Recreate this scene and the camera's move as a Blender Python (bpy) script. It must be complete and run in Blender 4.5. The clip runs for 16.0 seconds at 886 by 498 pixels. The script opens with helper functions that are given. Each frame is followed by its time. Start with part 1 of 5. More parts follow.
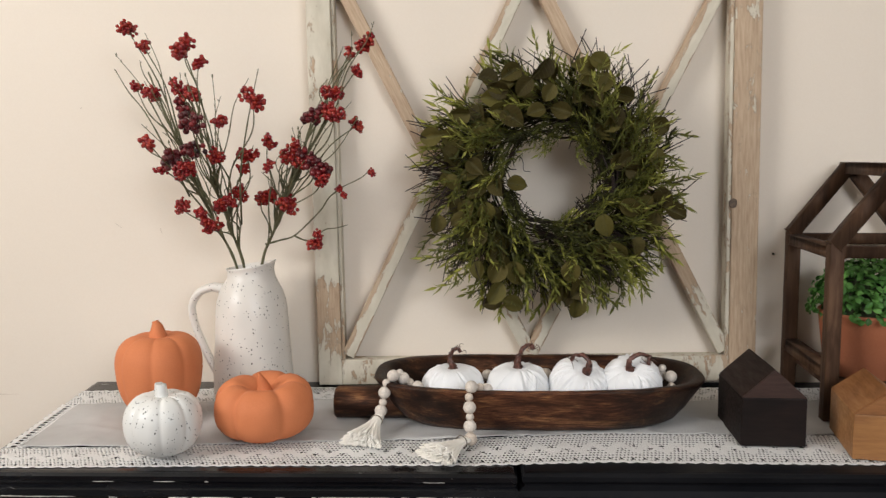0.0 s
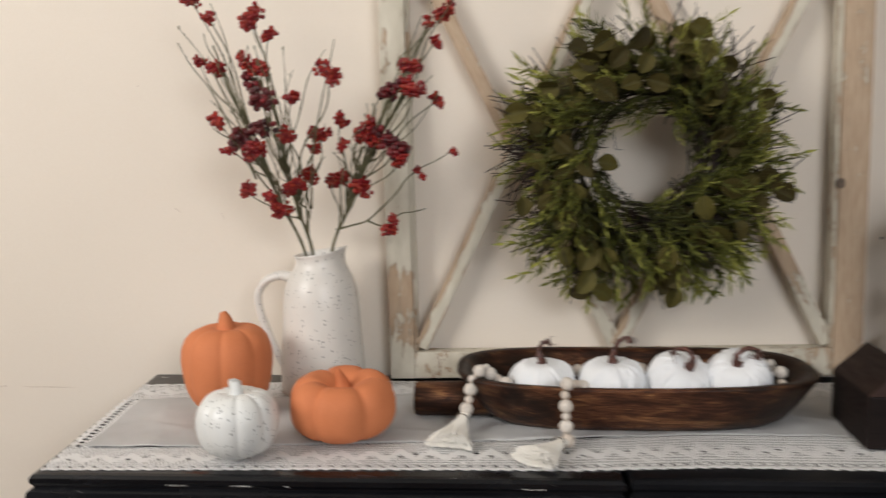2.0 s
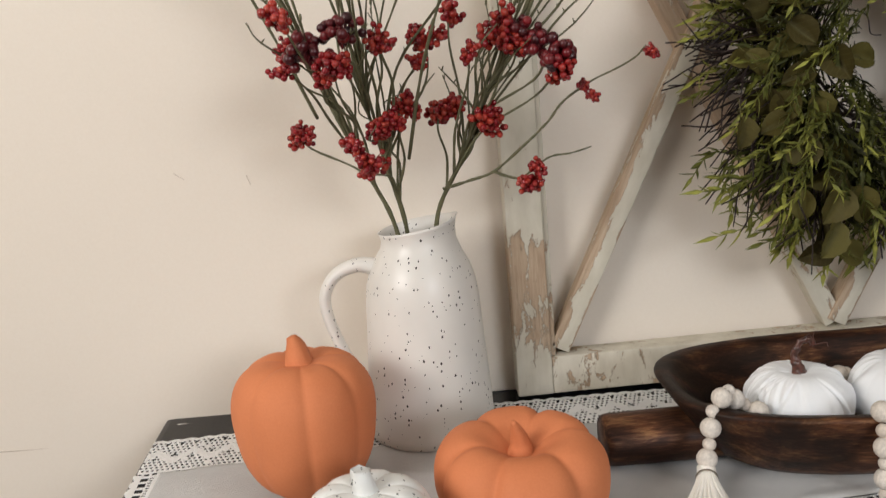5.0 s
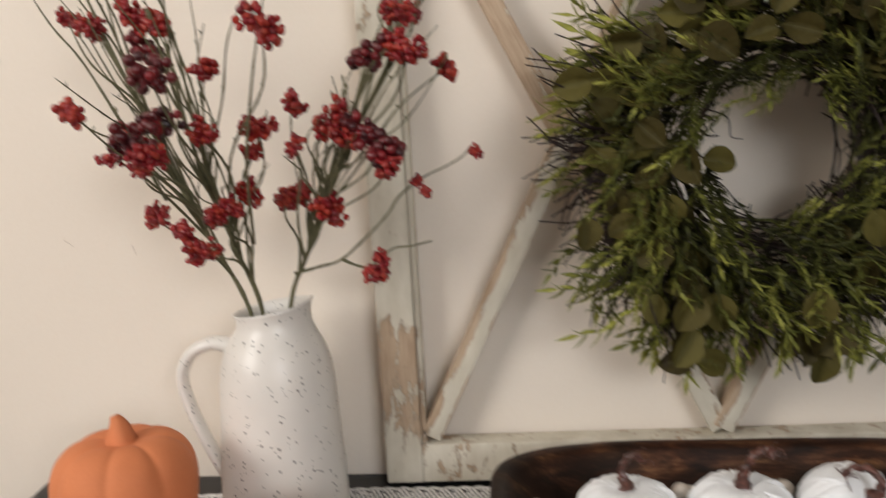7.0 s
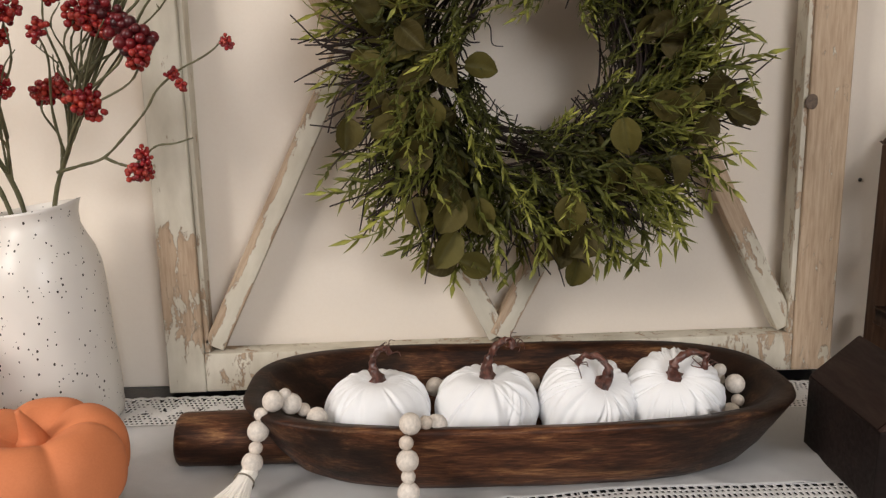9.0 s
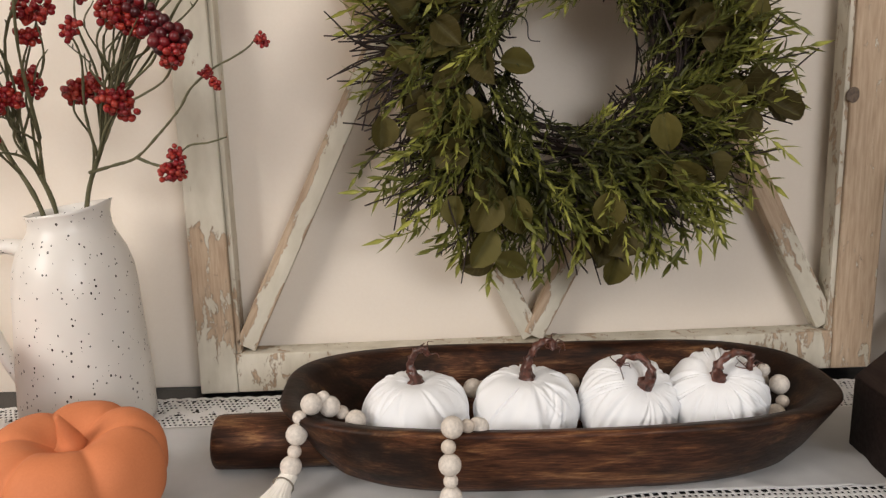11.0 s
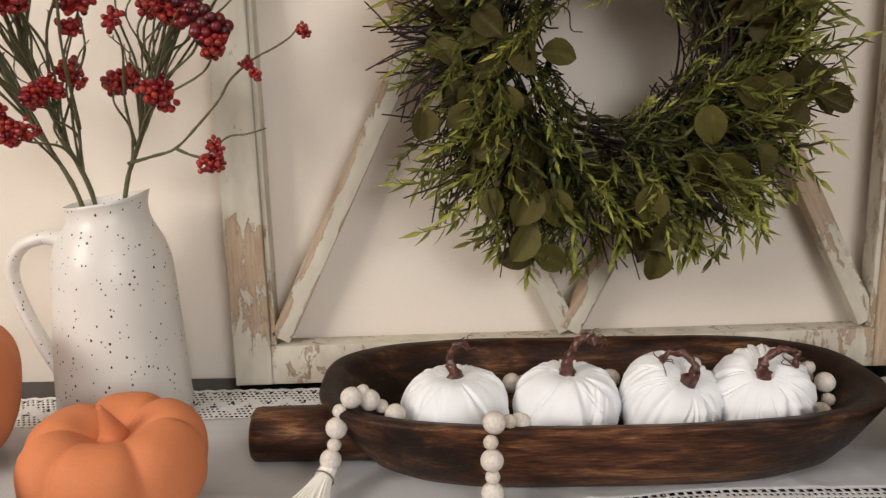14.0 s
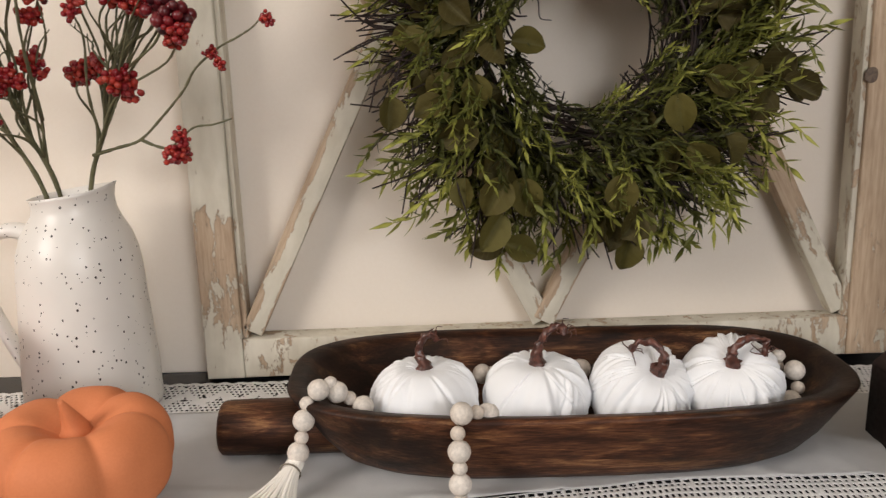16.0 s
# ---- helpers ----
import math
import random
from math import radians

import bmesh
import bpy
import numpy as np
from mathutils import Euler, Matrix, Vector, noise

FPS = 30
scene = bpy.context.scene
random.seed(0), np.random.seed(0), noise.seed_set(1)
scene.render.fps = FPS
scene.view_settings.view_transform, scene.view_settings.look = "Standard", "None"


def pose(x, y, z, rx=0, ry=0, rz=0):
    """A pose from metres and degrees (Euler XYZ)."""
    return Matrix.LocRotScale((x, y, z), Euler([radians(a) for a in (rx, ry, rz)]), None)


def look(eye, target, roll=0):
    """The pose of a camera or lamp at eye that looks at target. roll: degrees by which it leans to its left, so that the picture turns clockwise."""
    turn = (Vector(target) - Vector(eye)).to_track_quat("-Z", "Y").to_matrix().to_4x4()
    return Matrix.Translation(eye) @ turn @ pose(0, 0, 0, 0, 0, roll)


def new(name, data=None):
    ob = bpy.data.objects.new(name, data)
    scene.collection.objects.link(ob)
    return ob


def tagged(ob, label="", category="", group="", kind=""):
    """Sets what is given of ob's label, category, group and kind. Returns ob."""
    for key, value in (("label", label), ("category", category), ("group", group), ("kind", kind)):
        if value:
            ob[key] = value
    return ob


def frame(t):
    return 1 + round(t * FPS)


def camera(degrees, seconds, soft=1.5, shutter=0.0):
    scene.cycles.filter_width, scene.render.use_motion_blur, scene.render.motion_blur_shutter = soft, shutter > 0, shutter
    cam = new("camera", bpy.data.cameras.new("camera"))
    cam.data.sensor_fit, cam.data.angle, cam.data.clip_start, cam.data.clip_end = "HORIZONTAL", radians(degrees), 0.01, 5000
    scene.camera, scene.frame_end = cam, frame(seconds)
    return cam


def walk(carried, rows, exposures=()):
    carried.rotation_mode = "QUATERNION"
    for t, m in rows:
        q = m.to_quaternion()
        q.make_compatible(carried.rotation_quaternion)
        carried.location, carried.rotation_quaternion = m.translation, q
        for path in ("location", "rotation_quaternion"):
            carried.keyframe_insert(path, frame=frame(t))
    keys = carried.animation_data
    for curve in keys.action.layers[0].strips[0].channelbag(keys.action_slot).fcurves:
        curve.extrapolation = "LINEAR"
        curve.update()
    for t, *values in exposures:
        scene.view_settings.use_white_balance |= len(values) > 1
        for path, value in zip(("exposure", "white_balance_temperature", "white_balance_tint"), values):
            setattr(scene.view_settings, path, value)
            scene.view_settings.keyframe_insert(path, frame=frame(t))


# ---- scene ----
cam = camera(56.3, 16.0, soft=1.3, shutter=0.6)
PATH = [
    (0, (0.017, 0.004, 1.32), (-0.042, 1.991, 1.097), -0.4),
    (0.5, (0.012, 0.002, 1.321), (-0.016, 1.988, 1.082), -0.4),
    (1, (0.006, 0.02, 1.317), (-0.045, 2.003, 1.065), -0.6),
    (1.5, (0.0, 0.029, 1.314), (-0.08, 2.011, 1.055), -0.2),
    (2, (-0.083, 0.104, 1.311), (-0.207, 2.083, 1.051), -0.8),
    (2.5, (-0.227, 0.239, 1.294), (-0.372, 2.21, 0.985), -2.4),
    (3, (-0.268, 0.387, 1.254), (-0.41, 2.342, 0.857), -2.1),
    (3.2, (-0.272, 0.46, 1.253), (-0.422, 2.411, 0.841), -1.9),
    (5.3, (-0.388, 0.596, 1.312), (-0.322, 2.549, 0.89), -4.3),
    (5.5, (-0.37, 0.596, 1.328), (-0.309, 2.561, 0.957), -3.7),
    (6, (-0.263, 0.624, 1.341), (-0.292, 2.606, 1.073), -2.5),
    (6.5, (-0.187, 0.632, 1.342), (-0.343, 2.607, 1.074), -2.8),
    (7, (-0.125, 0.615, 1.328), (-0.264, 2.585, 1.011), -2.5),
    (7.5, (-0.041, 0.597, 1.283), (-0.069, 2.563, 0.918), -1.9),
    (8, (0.006, 0.595, 1.265), (0.069, 2.553, 0.862), -1.2),
    (8.5, (0.017, 0.597, 1.256), (0.114, 2.553, 0.851), -0.3),
    (9, (0.016, 0.594, 1.258), (0.12, 2.55, 0.854), -0.4),
    (11.5, (-0.014, 0.612, 1.263), (0.052, 2.565, 0.835), -0.8),
    (12, (-0.019, 0.611, 1.264), (0.042, 2.562, 0.831), -0.6),
    (12.5, (-0.028, 0.608, 1.263), (0.035, 2.561, 0.839), -0.4),
    (13, (-0.028, 0.606, 1.265), (0.026, 2.56, 0.84), -0.5),
    (13.5, (-0.03, 0.612, 1.262), (0.025, 2.564, 0.83), -0.7),
    (14, (-0.03, 0.619, 1.261), (-0.002, 2.571, 0.824), -0.8),
    (14.5, (-0.028, 0.619, 1.263), (-0.038, 2.571, 0.827), -0.9),
    (15, (-0.025, 0.621, 1.261), (-0.031, 2.573, 0.826), -0.7),
    (15.5, (-0.016, 0.626, 1.257), (0.001, 2.576, 0.809), -0.7),
    (16, (-0.01, 0.624, 1.257), (0.045, 2.571, 0.803), -1.0),
]
EXPOSURES = [(0.0, -0.18, 6500, 10), (1.5, -0.20, 6500, 10), (2.2, -0.38, 6500, 10), (2.5, -0.46, 6350, 9), (3.0, -0.26, 6350, 9), (5.5, -0.28, 6480, 10), (6.5, -0.34, 6560, 11), (7.0, -0.32, 6600, 11), (8.0, -0.16, 6700, 12), (9.0, -0.13, 6750, 12.5), (15.0, -0.15, 6800, 12.5), (16.0, -0.13, 6750, 12.5)]
walk(cam, [(t, look(eye, target, roll)) for t, eye, target, roll in PATH], EXPOSURES)

# ---- world and light ----
world = bpy.data.worlds.new("world")
scene.world = world
world.use_nodes = True
sky = world.node_tree.nodes.new("ShaderNodeTexSky")
sky.sky_type, sky.sun_disc = "NISHITA", False
sky.sun_elevation, sky.sun_rotation = radians(38), radians(120)
world.node_tree.links.new(sky.outputs[0], world.node_tree.nodes["Background"].inputs[0])
world.node_tree.nodes["Background"].inputs[1].default_value = 0.12


def window_light(name, m, width, height, watts, colour):
    lamp = bpy.data.lights.new(name, "AREA")
    lamp.shape, lamp.size, lamp.size_y, lamp.energy, lamp.color = "RECTANGLE", width, height, watts, colour
    new(name, lamp).matrix_world = m


window_light("window_light_west", look((-2.34, -0.45, 2.28), (0.2, 1.4, 1.25)), 1.3, 0.95, 65, (1.0, 0.955, 0.905))
# added front fill, no source known there; the south opening is made for it
window_light("fill_light_south", look((1.4, -2.50, 2.33), (0.5, 1.6, 1.7)), 1.5, 0.9, 71, (0.945, 0.96, 0.985))


# ---- materials ----
def shader(name, rough=0.6, metal=0.0, spec=0.5):
    m = bpy.data.materials.new(name)
    m.use_nodes = True
    b = m.node_tree.nodes["Principled BSDF"]
    b.inputs["Roughness"].default_value, b.inputs["Metallic"].default_value = rough, metal
    b.inputs["Specular IOR Level"].default_value = spec
    return m, m.node_tree.nodes, m.node_tree.links, b


def tex_coord(n, l, scale=(1, 1, 1), turn=(0, 0, 0)):
    c, p = n.new("ShaderNodeTexCoord"), n.new("ShaderNodeMapping")
    p.inputs["Scale"].default_value = scale
    p.inputs["Rotation"].default_value = [radians(a) for a in turn]
    l.new(c.outputs["Object"], p.inputs["Vector"])
    return p.outputs[0]


def noise_node(n, l, vec, scale, detail=4.0, rough=0.55, distort=0.0):
    t = n.new("ShaderNodeTexNoise")
    t.inputs["Scale"].default_value, t.inputs["Detail"].default_value = scale, detail
    t.inputs["Roughness"].default_value, t.inputs["Distortion"].default_value = rough, distort
    l.new(vec, t.inputs["Vector"])
    return t.outputs["Fac"]


def ramp(n, l, fac, stops):
    r = n.new("ShaderNodeValToRGB")
    while len(r.color_ramp.elements) < len(stops):
        r.color_ramp.elements.new(0.5)
    for e, (p, c) in zip(r.color_ramp.elements, stops):
        e.position = p
        e.color = (c, c, c, 1) if isinstance(c, (int, float)) else (*c, 1)
    l.new(fac, r.inputs[0])
    return r.outputs[0]


def mix(n, l, fac, a, b, mode="MIX"):
    m = n.new("ShaderNodeMix")
    m.data_type, m.blend_type = "RGBA", mode
    for sock, v in ((m.inputs[0], fac), (m.inputs[6], a), (m.inputs[7], b)):
        if isinstance(v, (int, float)):
            sock.default_value = v
        elif isinstance(v, tuple):
            sock.default_value = (*v, 1)
        else:
            l.new(v, sock)
    return m.outputs[2]


def math_node(n, l, op, a, b):
    m = n.new("ShaderNodeMath")
    m.operation = op
    for sock, v in zip(m.inputs, (a, b)):
        if isinstance(v, (int, float)):
            sock.default_value = v
        else:
            l.new(v, sock)
    return m.outputs[0]


def bump(n, l, b, height, strength=0.3, distance=0.001):
    u = n.new("ShaderNodeBump")
    u.inputs["Strength"].default_value, u.inputs["Distance"].default_value = strength, distance
    l.new(height, u.inputs["Height"])
    l.new(u.outputs[0], b.inputs["Normal"])


def plain(name, c1, c2, rough=0.6, big=6, fine=160, relief=0.2, spec=0.4, metal=0.0, stretch=(1, 1, 1), dist=0.0006):
    """Two tones mixed at two scales, with a fine relief."""
    m, n, l, b = shader(name, rough, metal, spec)
    v = tex_coord(n, l, stretch)
    wide, small = noise_node(n, l, v, big, 3), noise_node(n, l, v, fine, 4)
    f = math_node(n, l, "ADD", math_node(n, l, "MULTIPLY", wide, 0.65), math_node(n, l, "MULTIPLY", small, 0.35))
    l.new(mix(n, l, ramp(n, l, f, [(0.35, 0.0), (0.65, 1.0)]), c1, c2), b.inputs["Base Color"])
    l.new(ramp(n, l, wide, [(0.3, max(rough - 0.08, 0.02)), (0.7, min(rough + 0.08, 1))]), b.inputs["Roughness"])
    bump(n, l, b, small, relief, dist)
    return m


def island(name, colours, rough=0.5, spec=0.22, relief=0.15, fine=300, sss=0.0):
    """A tone of its own for each loose piece of a mesh and each object, with a fine mottle."""
    m, n, l, b = shader(name, rough, 0, spec)
    g, o = n.new("ShaderNodeNewGeometry"), n.new("ShaderNodeObjectInfo")
    f = math_node(n, l, "FRACT", math_node(n, l, "ADD", g.outputs["Random Per Island"], o.outputs["Random"]), 0)
    v = tex_coord(n, l)
    small = noise_node(n, l, v, fine, 3)
    stops = [(i / max(len(colours) - 1, 1), c) for i, c in enumerate(colours)]
    c = ramp(n, l, f, stops)
    l.new(mix(n, l, 0.5, c, ramp(n, l, small, [(0.3, 0.45), (0.7, 1.0)]), "MULTIPLY"), b.inputs["Base Color"])
    bump(n, l, b, small, relief, 0.0005)
    return m


def speckled(name, base, fleck, cell, size, few):
    m, n, l, b = shader(name, 0.34, 0, 0.45)
    v = tex_coord(n, l, (1, 1, 0.72))
    t = n.new("ShaderNodeTexVoronoi")
    t.inputs["Scale"].default_value = cell
    l.new(v, t.inputs["Vector"])
    sep = n.new("ShaderNodeSeparateColor")
    l.new(t.outputs["Color"], sep.inputs[0])
    wide = noise_node(n, l, v, 14, 3)
    limit = math_node(n, l, "MULTIPLY", math_node(n, l, "POWER", sep.outputs[0], 1.5), size)
    dots = math_node(n, l, "LESS_THAN", t.outputs["Distance"], limit)
    rare = math_node(n, l, "GREATER_THAN", sep.outputs[1], few)
    tone = mix(n, l, ramp(n, l, wide, [(0.3, 0.0), (0.7, 1.0)]), base, tuple(c * 0.9 for c in base))
    l.new(mix(n, l, math_node(n, l, "MULTIPLY", dots, rare), tone, fleck), b.inputs["Base Color"])
    bump(n, l, b, noise_node(n, l, v, 220, 3), 0.12, 0.0005)
    return m


def wood(name, dark, mid, light, axis=0, scale=1.0, rough=0.45, bias=0.0, relief=0.25, spec=0.45):
    m, n, l, b = shader(name, rough, 0, spec)
    st = [14.0, 14.0, 14.0]
    st[axis] = 1.6
    v = tex_coord(n, l, tuple(st))
    grain = noise_node(n, l, v, 9 * scale, 6, 0.65, 0.6)
    wide = noise_node(n, l, tex_coord(n, l, tuple(0.35 * a if i != axis else a for i, a in enumerate(st))), 3.4 * scale, 3, 0.5, 0.8)
    f = math_node(n, l, "ADD", math_node(n, l, "MULTIPLY", grain, 0.42), math_node(n, l, "MULTIPLY", wide, 0.62))
    f = math_node(n, l, "ADD", f, bias)
    l.new(ramp(n, l, f, [(0.36, dark), (0.54, mid), (0.72, light)]), b.inputs["Base Color"])
    l.new(ramp(n, l, grain, [(0.3, rough + 0.12), (0.7, rough - 0.08)]), b.inputs["Roughness"])
    bump(n, l, b, grain, relief, 0.0006)
    return m


def bowl_wood(name, reach, pull):
    """Brown wood with fine figured grain, charred towards both ends and in patches."""
    m, n, l, b = shader(name, 0.46, 0, 0.22)
    fine = noise_node(n, l, tex_coord(n, l, (2.4, 26, 26)), 16, 8, 0.72, 0.7)
    figure = noise_node(n, l, tex_coord(n, l, (1.5, 5, 8)), 5, 4, 0.55, 1.6)
    f = math_node(n, l, "ADD", math_node(n, l, "MULTIPLY", fine, 0.50), math_node(n, l, "MULTIPLY", figure, 0.50))
    c = ramp(n, l, f, [(0.34, (0.013, 0.005, 0.003)), (0.45, (0.046, 0.016, 0.008)), (0.54, (0.120, 0.046, 0.020)), (0.65, (0.36, 0.185, 0.080))])
    sep = n.new("ShaderNodeSeparateXYZ")
    l.new(tex_coord(n, l), sep.inputs[0])
    away = math_node(n, l, "ABSOLUTE", math_node(n, l, "ADD", sep.outputs[0], 0.02), 0)
    patch = noise_node(n, l, tex_coord(n, l, (1, 1.6, 2.2)), 11, 5, 0.6, 0.6)
    char = math_node(n, l, "ADD", math_node(n, l, "MULTIPLY", away, pull), math_node(n, l, "MULTIPLY", patch, 1.1))
    mask = ramp(n, l, char, [(reach, 0.0), (min(reach + 0.30, 1.0), 0.9)])
    l.new(mix(n, l, mask, c, (0.009, 0.005, 0.0035)), b.inputs["Base Color"])
    l.new(ramp(n, l, fine, [(0.3, 0.56), (0.7, 0.38)]), b.inputs["Roughness"])
    bump(n, l, b, fine, 0.3, 0.0006)
    return m


def veined_leaf(name, colours):
    """A matt leaf with a pale midrib and side veins; the leaf runs along x."""
    m, n, l, b = shader(name, 0.6, 0, 0.16)
    o = n.new("ShaderNodeObjectInfo")
    sep = n.new("ShaderNodeSeparateXYZ")
    l.new(tex_coord(n, l), sep.inputs[0])
    off = math_node(n, l, "ABSOLUTE", sep.outputs[1], 0)
    run = math_node(n, l, "SUBTRACT", sep.outputs[0], math_node(n, l, "MULTIPLY", off, 0.8))
    saw = math_node(n, l, "FRACT", math_node(n, l, "MULTIPLY", run, 150.0), 0)
    side = math_node(n, l, "LESS_THAN", saw, 0.16)
    rib = math_node(n, l, "LESS_THAN", off, 0.0008)
    vein = math_node(n, l, "MAXIMUM", math_node(n, l, "MULTIPLY", side, 0.5), rib)
    mott = noise_node(n, l, tex_coord(n, l), 110, 4)
    tone = ramp(n, l, math_node(n, l, "ADD", math_node(n, l, "MULTIPLY", o.outputs["Random"], 0.75), math_node(n, l, "MULTIPLY", mott, 0.3)), [(i / (len(colours) - 1), c) for i, c in enumerate(colours)])
    l.new(mix(n, l, math_node(n, l, "MULTIPLY", vein, 0.4), tone, (0.10, 0.095, 0.034)), b.inputs["Base Color"])
    bump(n, l, b, math_node(n, l, "SUBTRACT", math_node(n, l, "MULTIPLY", mott, 0.5), vein), 0.35, 0.0006)
    return m


def willow(name, colours, climb):
    """Leaves along a sprig that grow fresher towards its tip, each sprig with a tone of its own."""
    m, n, l, b = shader(name, 0.48, 0, 0.2)
    o, sep = n.new("ShaderNodeObjectInfo"), n.new("ShaderNodeSeparateXYZ")
    l.new(tex_coord(n, l), sep.inputs[0])
    mott, fine = noise_node(n, l, tex_coord(n, l), 75, 2), noise_node(n, l, tex_coord(n, l), 300, 3)
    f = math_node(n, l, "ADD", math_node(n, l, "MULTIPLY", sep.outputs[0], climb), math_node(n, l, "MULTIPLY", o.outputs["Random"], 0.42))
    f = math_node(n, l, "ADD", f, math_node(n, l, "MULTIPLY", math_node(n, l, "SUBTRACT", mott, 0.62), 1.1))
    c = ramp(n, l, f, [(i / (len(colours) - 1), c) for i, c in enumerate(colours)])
    l.new(mix(n, l, 0.4, c, ramp(n, l, fine, [(0.3, 0.5), (0.7, 1.0)]), "MULTIPLY"), b.inputs["Base Color"])
    bump(n, l, b, fine, 0.15, 0.0005)
    return m


def chippy(name, amount, axis=2, along=(), across=()):
    """Cream paint worn through to tan wood over `amount` of the surface."""
    m, n, l, b = shader(name, 0.7, 0, 0.3)
    st = [1.0, 1.0, 1.0]
    st[axis] = 0.4
    v = tex_coord(n, l, tuple(st))
    patch = noise_node(n, l, v, 58, 9, 0.72, 0.4)
    long = noise_node(n, l, v, 6.5, 2)
    f = math_node(n, l, "ADD", math_node(n, l, "MULTIPLY", patch, 0.6), math_node(n, l, "MULTIPLY", long, 0.4))
    if along:  # where along the piece the paint held (above 0.5) or went (below)
        sep = n.new("ShaderNodeSeparateXYZ")
        l.new(tex_coord(n, l), sep.inputs[0])
        f = math_node(n, l, "ADD", f, math_node(n, l, "SUBTRACT", ramp(n, l, sep.outputs[2], along), 0.5))
    if across:  # the same across the piece, x in metres over its width
        sx = n.new("ShaderNodeSeparateXYZ")
        l.new(tex_coord(n, l, (1 / 0.0512, 1, 1)), sx.inputs[0])
        f = math_node(n, l, "ADD", f, math_node(n, l, "SUBTRACT", ramp(n, l, math_node(n, l, "ADD", sx.outputs[0], 0.5), across), 0.5))
    cut = 0.36 + 0.28 * amount
    worn = ramp(n, l, f, [(cut - 0.006, 1.0), (cut + 0.006, 0.0)])
    rim = ramp(n, l, f, [(cut - 0.02, 0.0), (cut, 1.0), (cut + 0.012, 0.0)])
    gs = [30.0, 30.0, 30.0]
    gs[axis] = 2.5
    grain = noise_node(n, l, tex_coord(n, l, tuple(gs)), 8, 5, 0.6)
    bare = ramp(n, l, grain, [(0.3, (0.39, 0.275, 0.185)), (0.55, (0.51, 0.385, 0.27)), (0.75, (0.59, 0.465, 0.345))])
    paint = ramp(n, l, noise_node(n, l, v, 35, 5), [(0.3, (0.54, 0.495, 0.395)), (0.65, (0.69, 0.645, 0.54))])
    c = mix(n, l, worn, paint, bare)
    c = mix(n, l, math_node(n, l, "MULTIPLY", rim, 0.45), c, (0.2, 0.13, 0.08))
    l.new(c, b.inputs["Base Color"])
    h = math_node(n, l, "SUBTRACT", math_node(n, l, "MULTIPLY", grain, 0.25), worn)
    bump(n, l, b, h, 0.7, 0.0009)
    return m


def black_paint(name, worn, rough, spec):
    m, n, l, b = shader(name, rough, 0, spec)
    v = tex_coord(n, l, (0.22, 1, 1))
    f = noise_node(n, l, v, 46, 5, 0.6)
    mask = ramp(n, l, f, [(0.69 - worn, 0.0), (0.71 - worn, 1.0)])
    wide = noise_node(n, l, tex_coord(n, l, (0.3, 1, 1)), 18, 4)
    base = mix(n, l, ramp(n, l, wide, [(0.35, 0.0), (0.7, 1.0)]), (0.003, 0.0036, 0.005), (0.008, 0.0085, 0.0105))
    l.new(mix(n, l, mask, base, (0.6, 0.57, 0.52)), b.inputs["Base Color"])
    l.new(ramp(n, l, wide, [(0.3, rough - 0.06), (0.7, rough + 0.1)]), b.inputs["Roughness"])
    bump(n, l, b, f, 0.15, 0.0005)
    return m


def cloth(name, c1, c2, thread, relief=0.4, rough=0.9):
    m, n, l, b = shader(name, rough, 0, 0.15)
    v = tex_coord(n, l)
    w1, w2 = n.new("ShaderNodeTexWave"), n.new("ShaderNodeTexWave")
    w1.bands_direction, w2.bands_direction = "X", "Y"
    for w in (w1, w2):
        w.inputs["Scale"].default_value, w.inputs["Distortion"].default_value = thread, 0.6
        l.new(v, w.inputs["Vector"])
    weave = math_node(n, l, "ADD", w1.outputs["Fac"], w2.outputs["Fac"])
    wide = noise_node(n, l, v, 9, 4)
    l.new(mix(n, l, ramp(n, l, wide, [(0.35, 0.0), (0.7, 1.0)]), c1, c2), b.inputs["Base Color"])
    bump(n, l, b, weave, relief, 0.0004)
    return m


WALL = plain("cream_wall_paint", (0.80, 0.719, 0.620), (0.83, 0.754, 0.660), 0.75, 1.3, 260, 0.12, 0.25)
# Dark tone for the unseen walls, chosen to cut light bounced into shadows
DIM_WALL = plain("low_bounce_wall_paint", (0.40, 0.36, 0.31), (0.44, 0.40, 0.35), 0.75, 1.3, 260, 0.12, 0.25)
WHITE = plain("white_paint", (0.78, 0.77, 0.74), (0.82, 0.81, 0.79), 0.5, 2, 120, 0.08)
FLOOR = wood("low_bounce_floor", (0.07, 0.04, 0.022), (0.13, 0.075, 0.042), (0.19, 0.12, 0.07), 0, 0.4)
SCUFF = plain("wall_scuff", (0.50, 0.41, 0.32), (0.60, 0.51, 0.42), 0.9, 40, 300)
SCRATCH = plain("faint_scratch", (0.60, 0.52, 0.44), (0.68, 0.60, 0.52), 0.9, 40, 300)
RUBBED_GLINT = plain("rubbed_edge_and_glint", (0.62, 0.60, 0.56), (0.74, 0.72, 0.68), 0.5, 60, 300)
BLACK_WORN = black_paint("worn_black_gloss", 0.0, 0.22, 0.30)
BLACK = black_paint("black_paint", -0.06, 0.40, 0.14)
LINEN = cloth("natural_linen", (0.51, 0.51, 0.505), (0.62, 0.62, 0.615), 500)
LACE = cloth("cotton_lace", (0.80, 0.795, 0.785), (0.86, 0.855, 0.845), 700, 0.4)
CHIP_MORE = chippy("bare_and_flaked_paint", 0.84, 2, [(0.0, 0.5), (0.22, 0.52), (0.30, 0.60), (0.38, 0.66)])
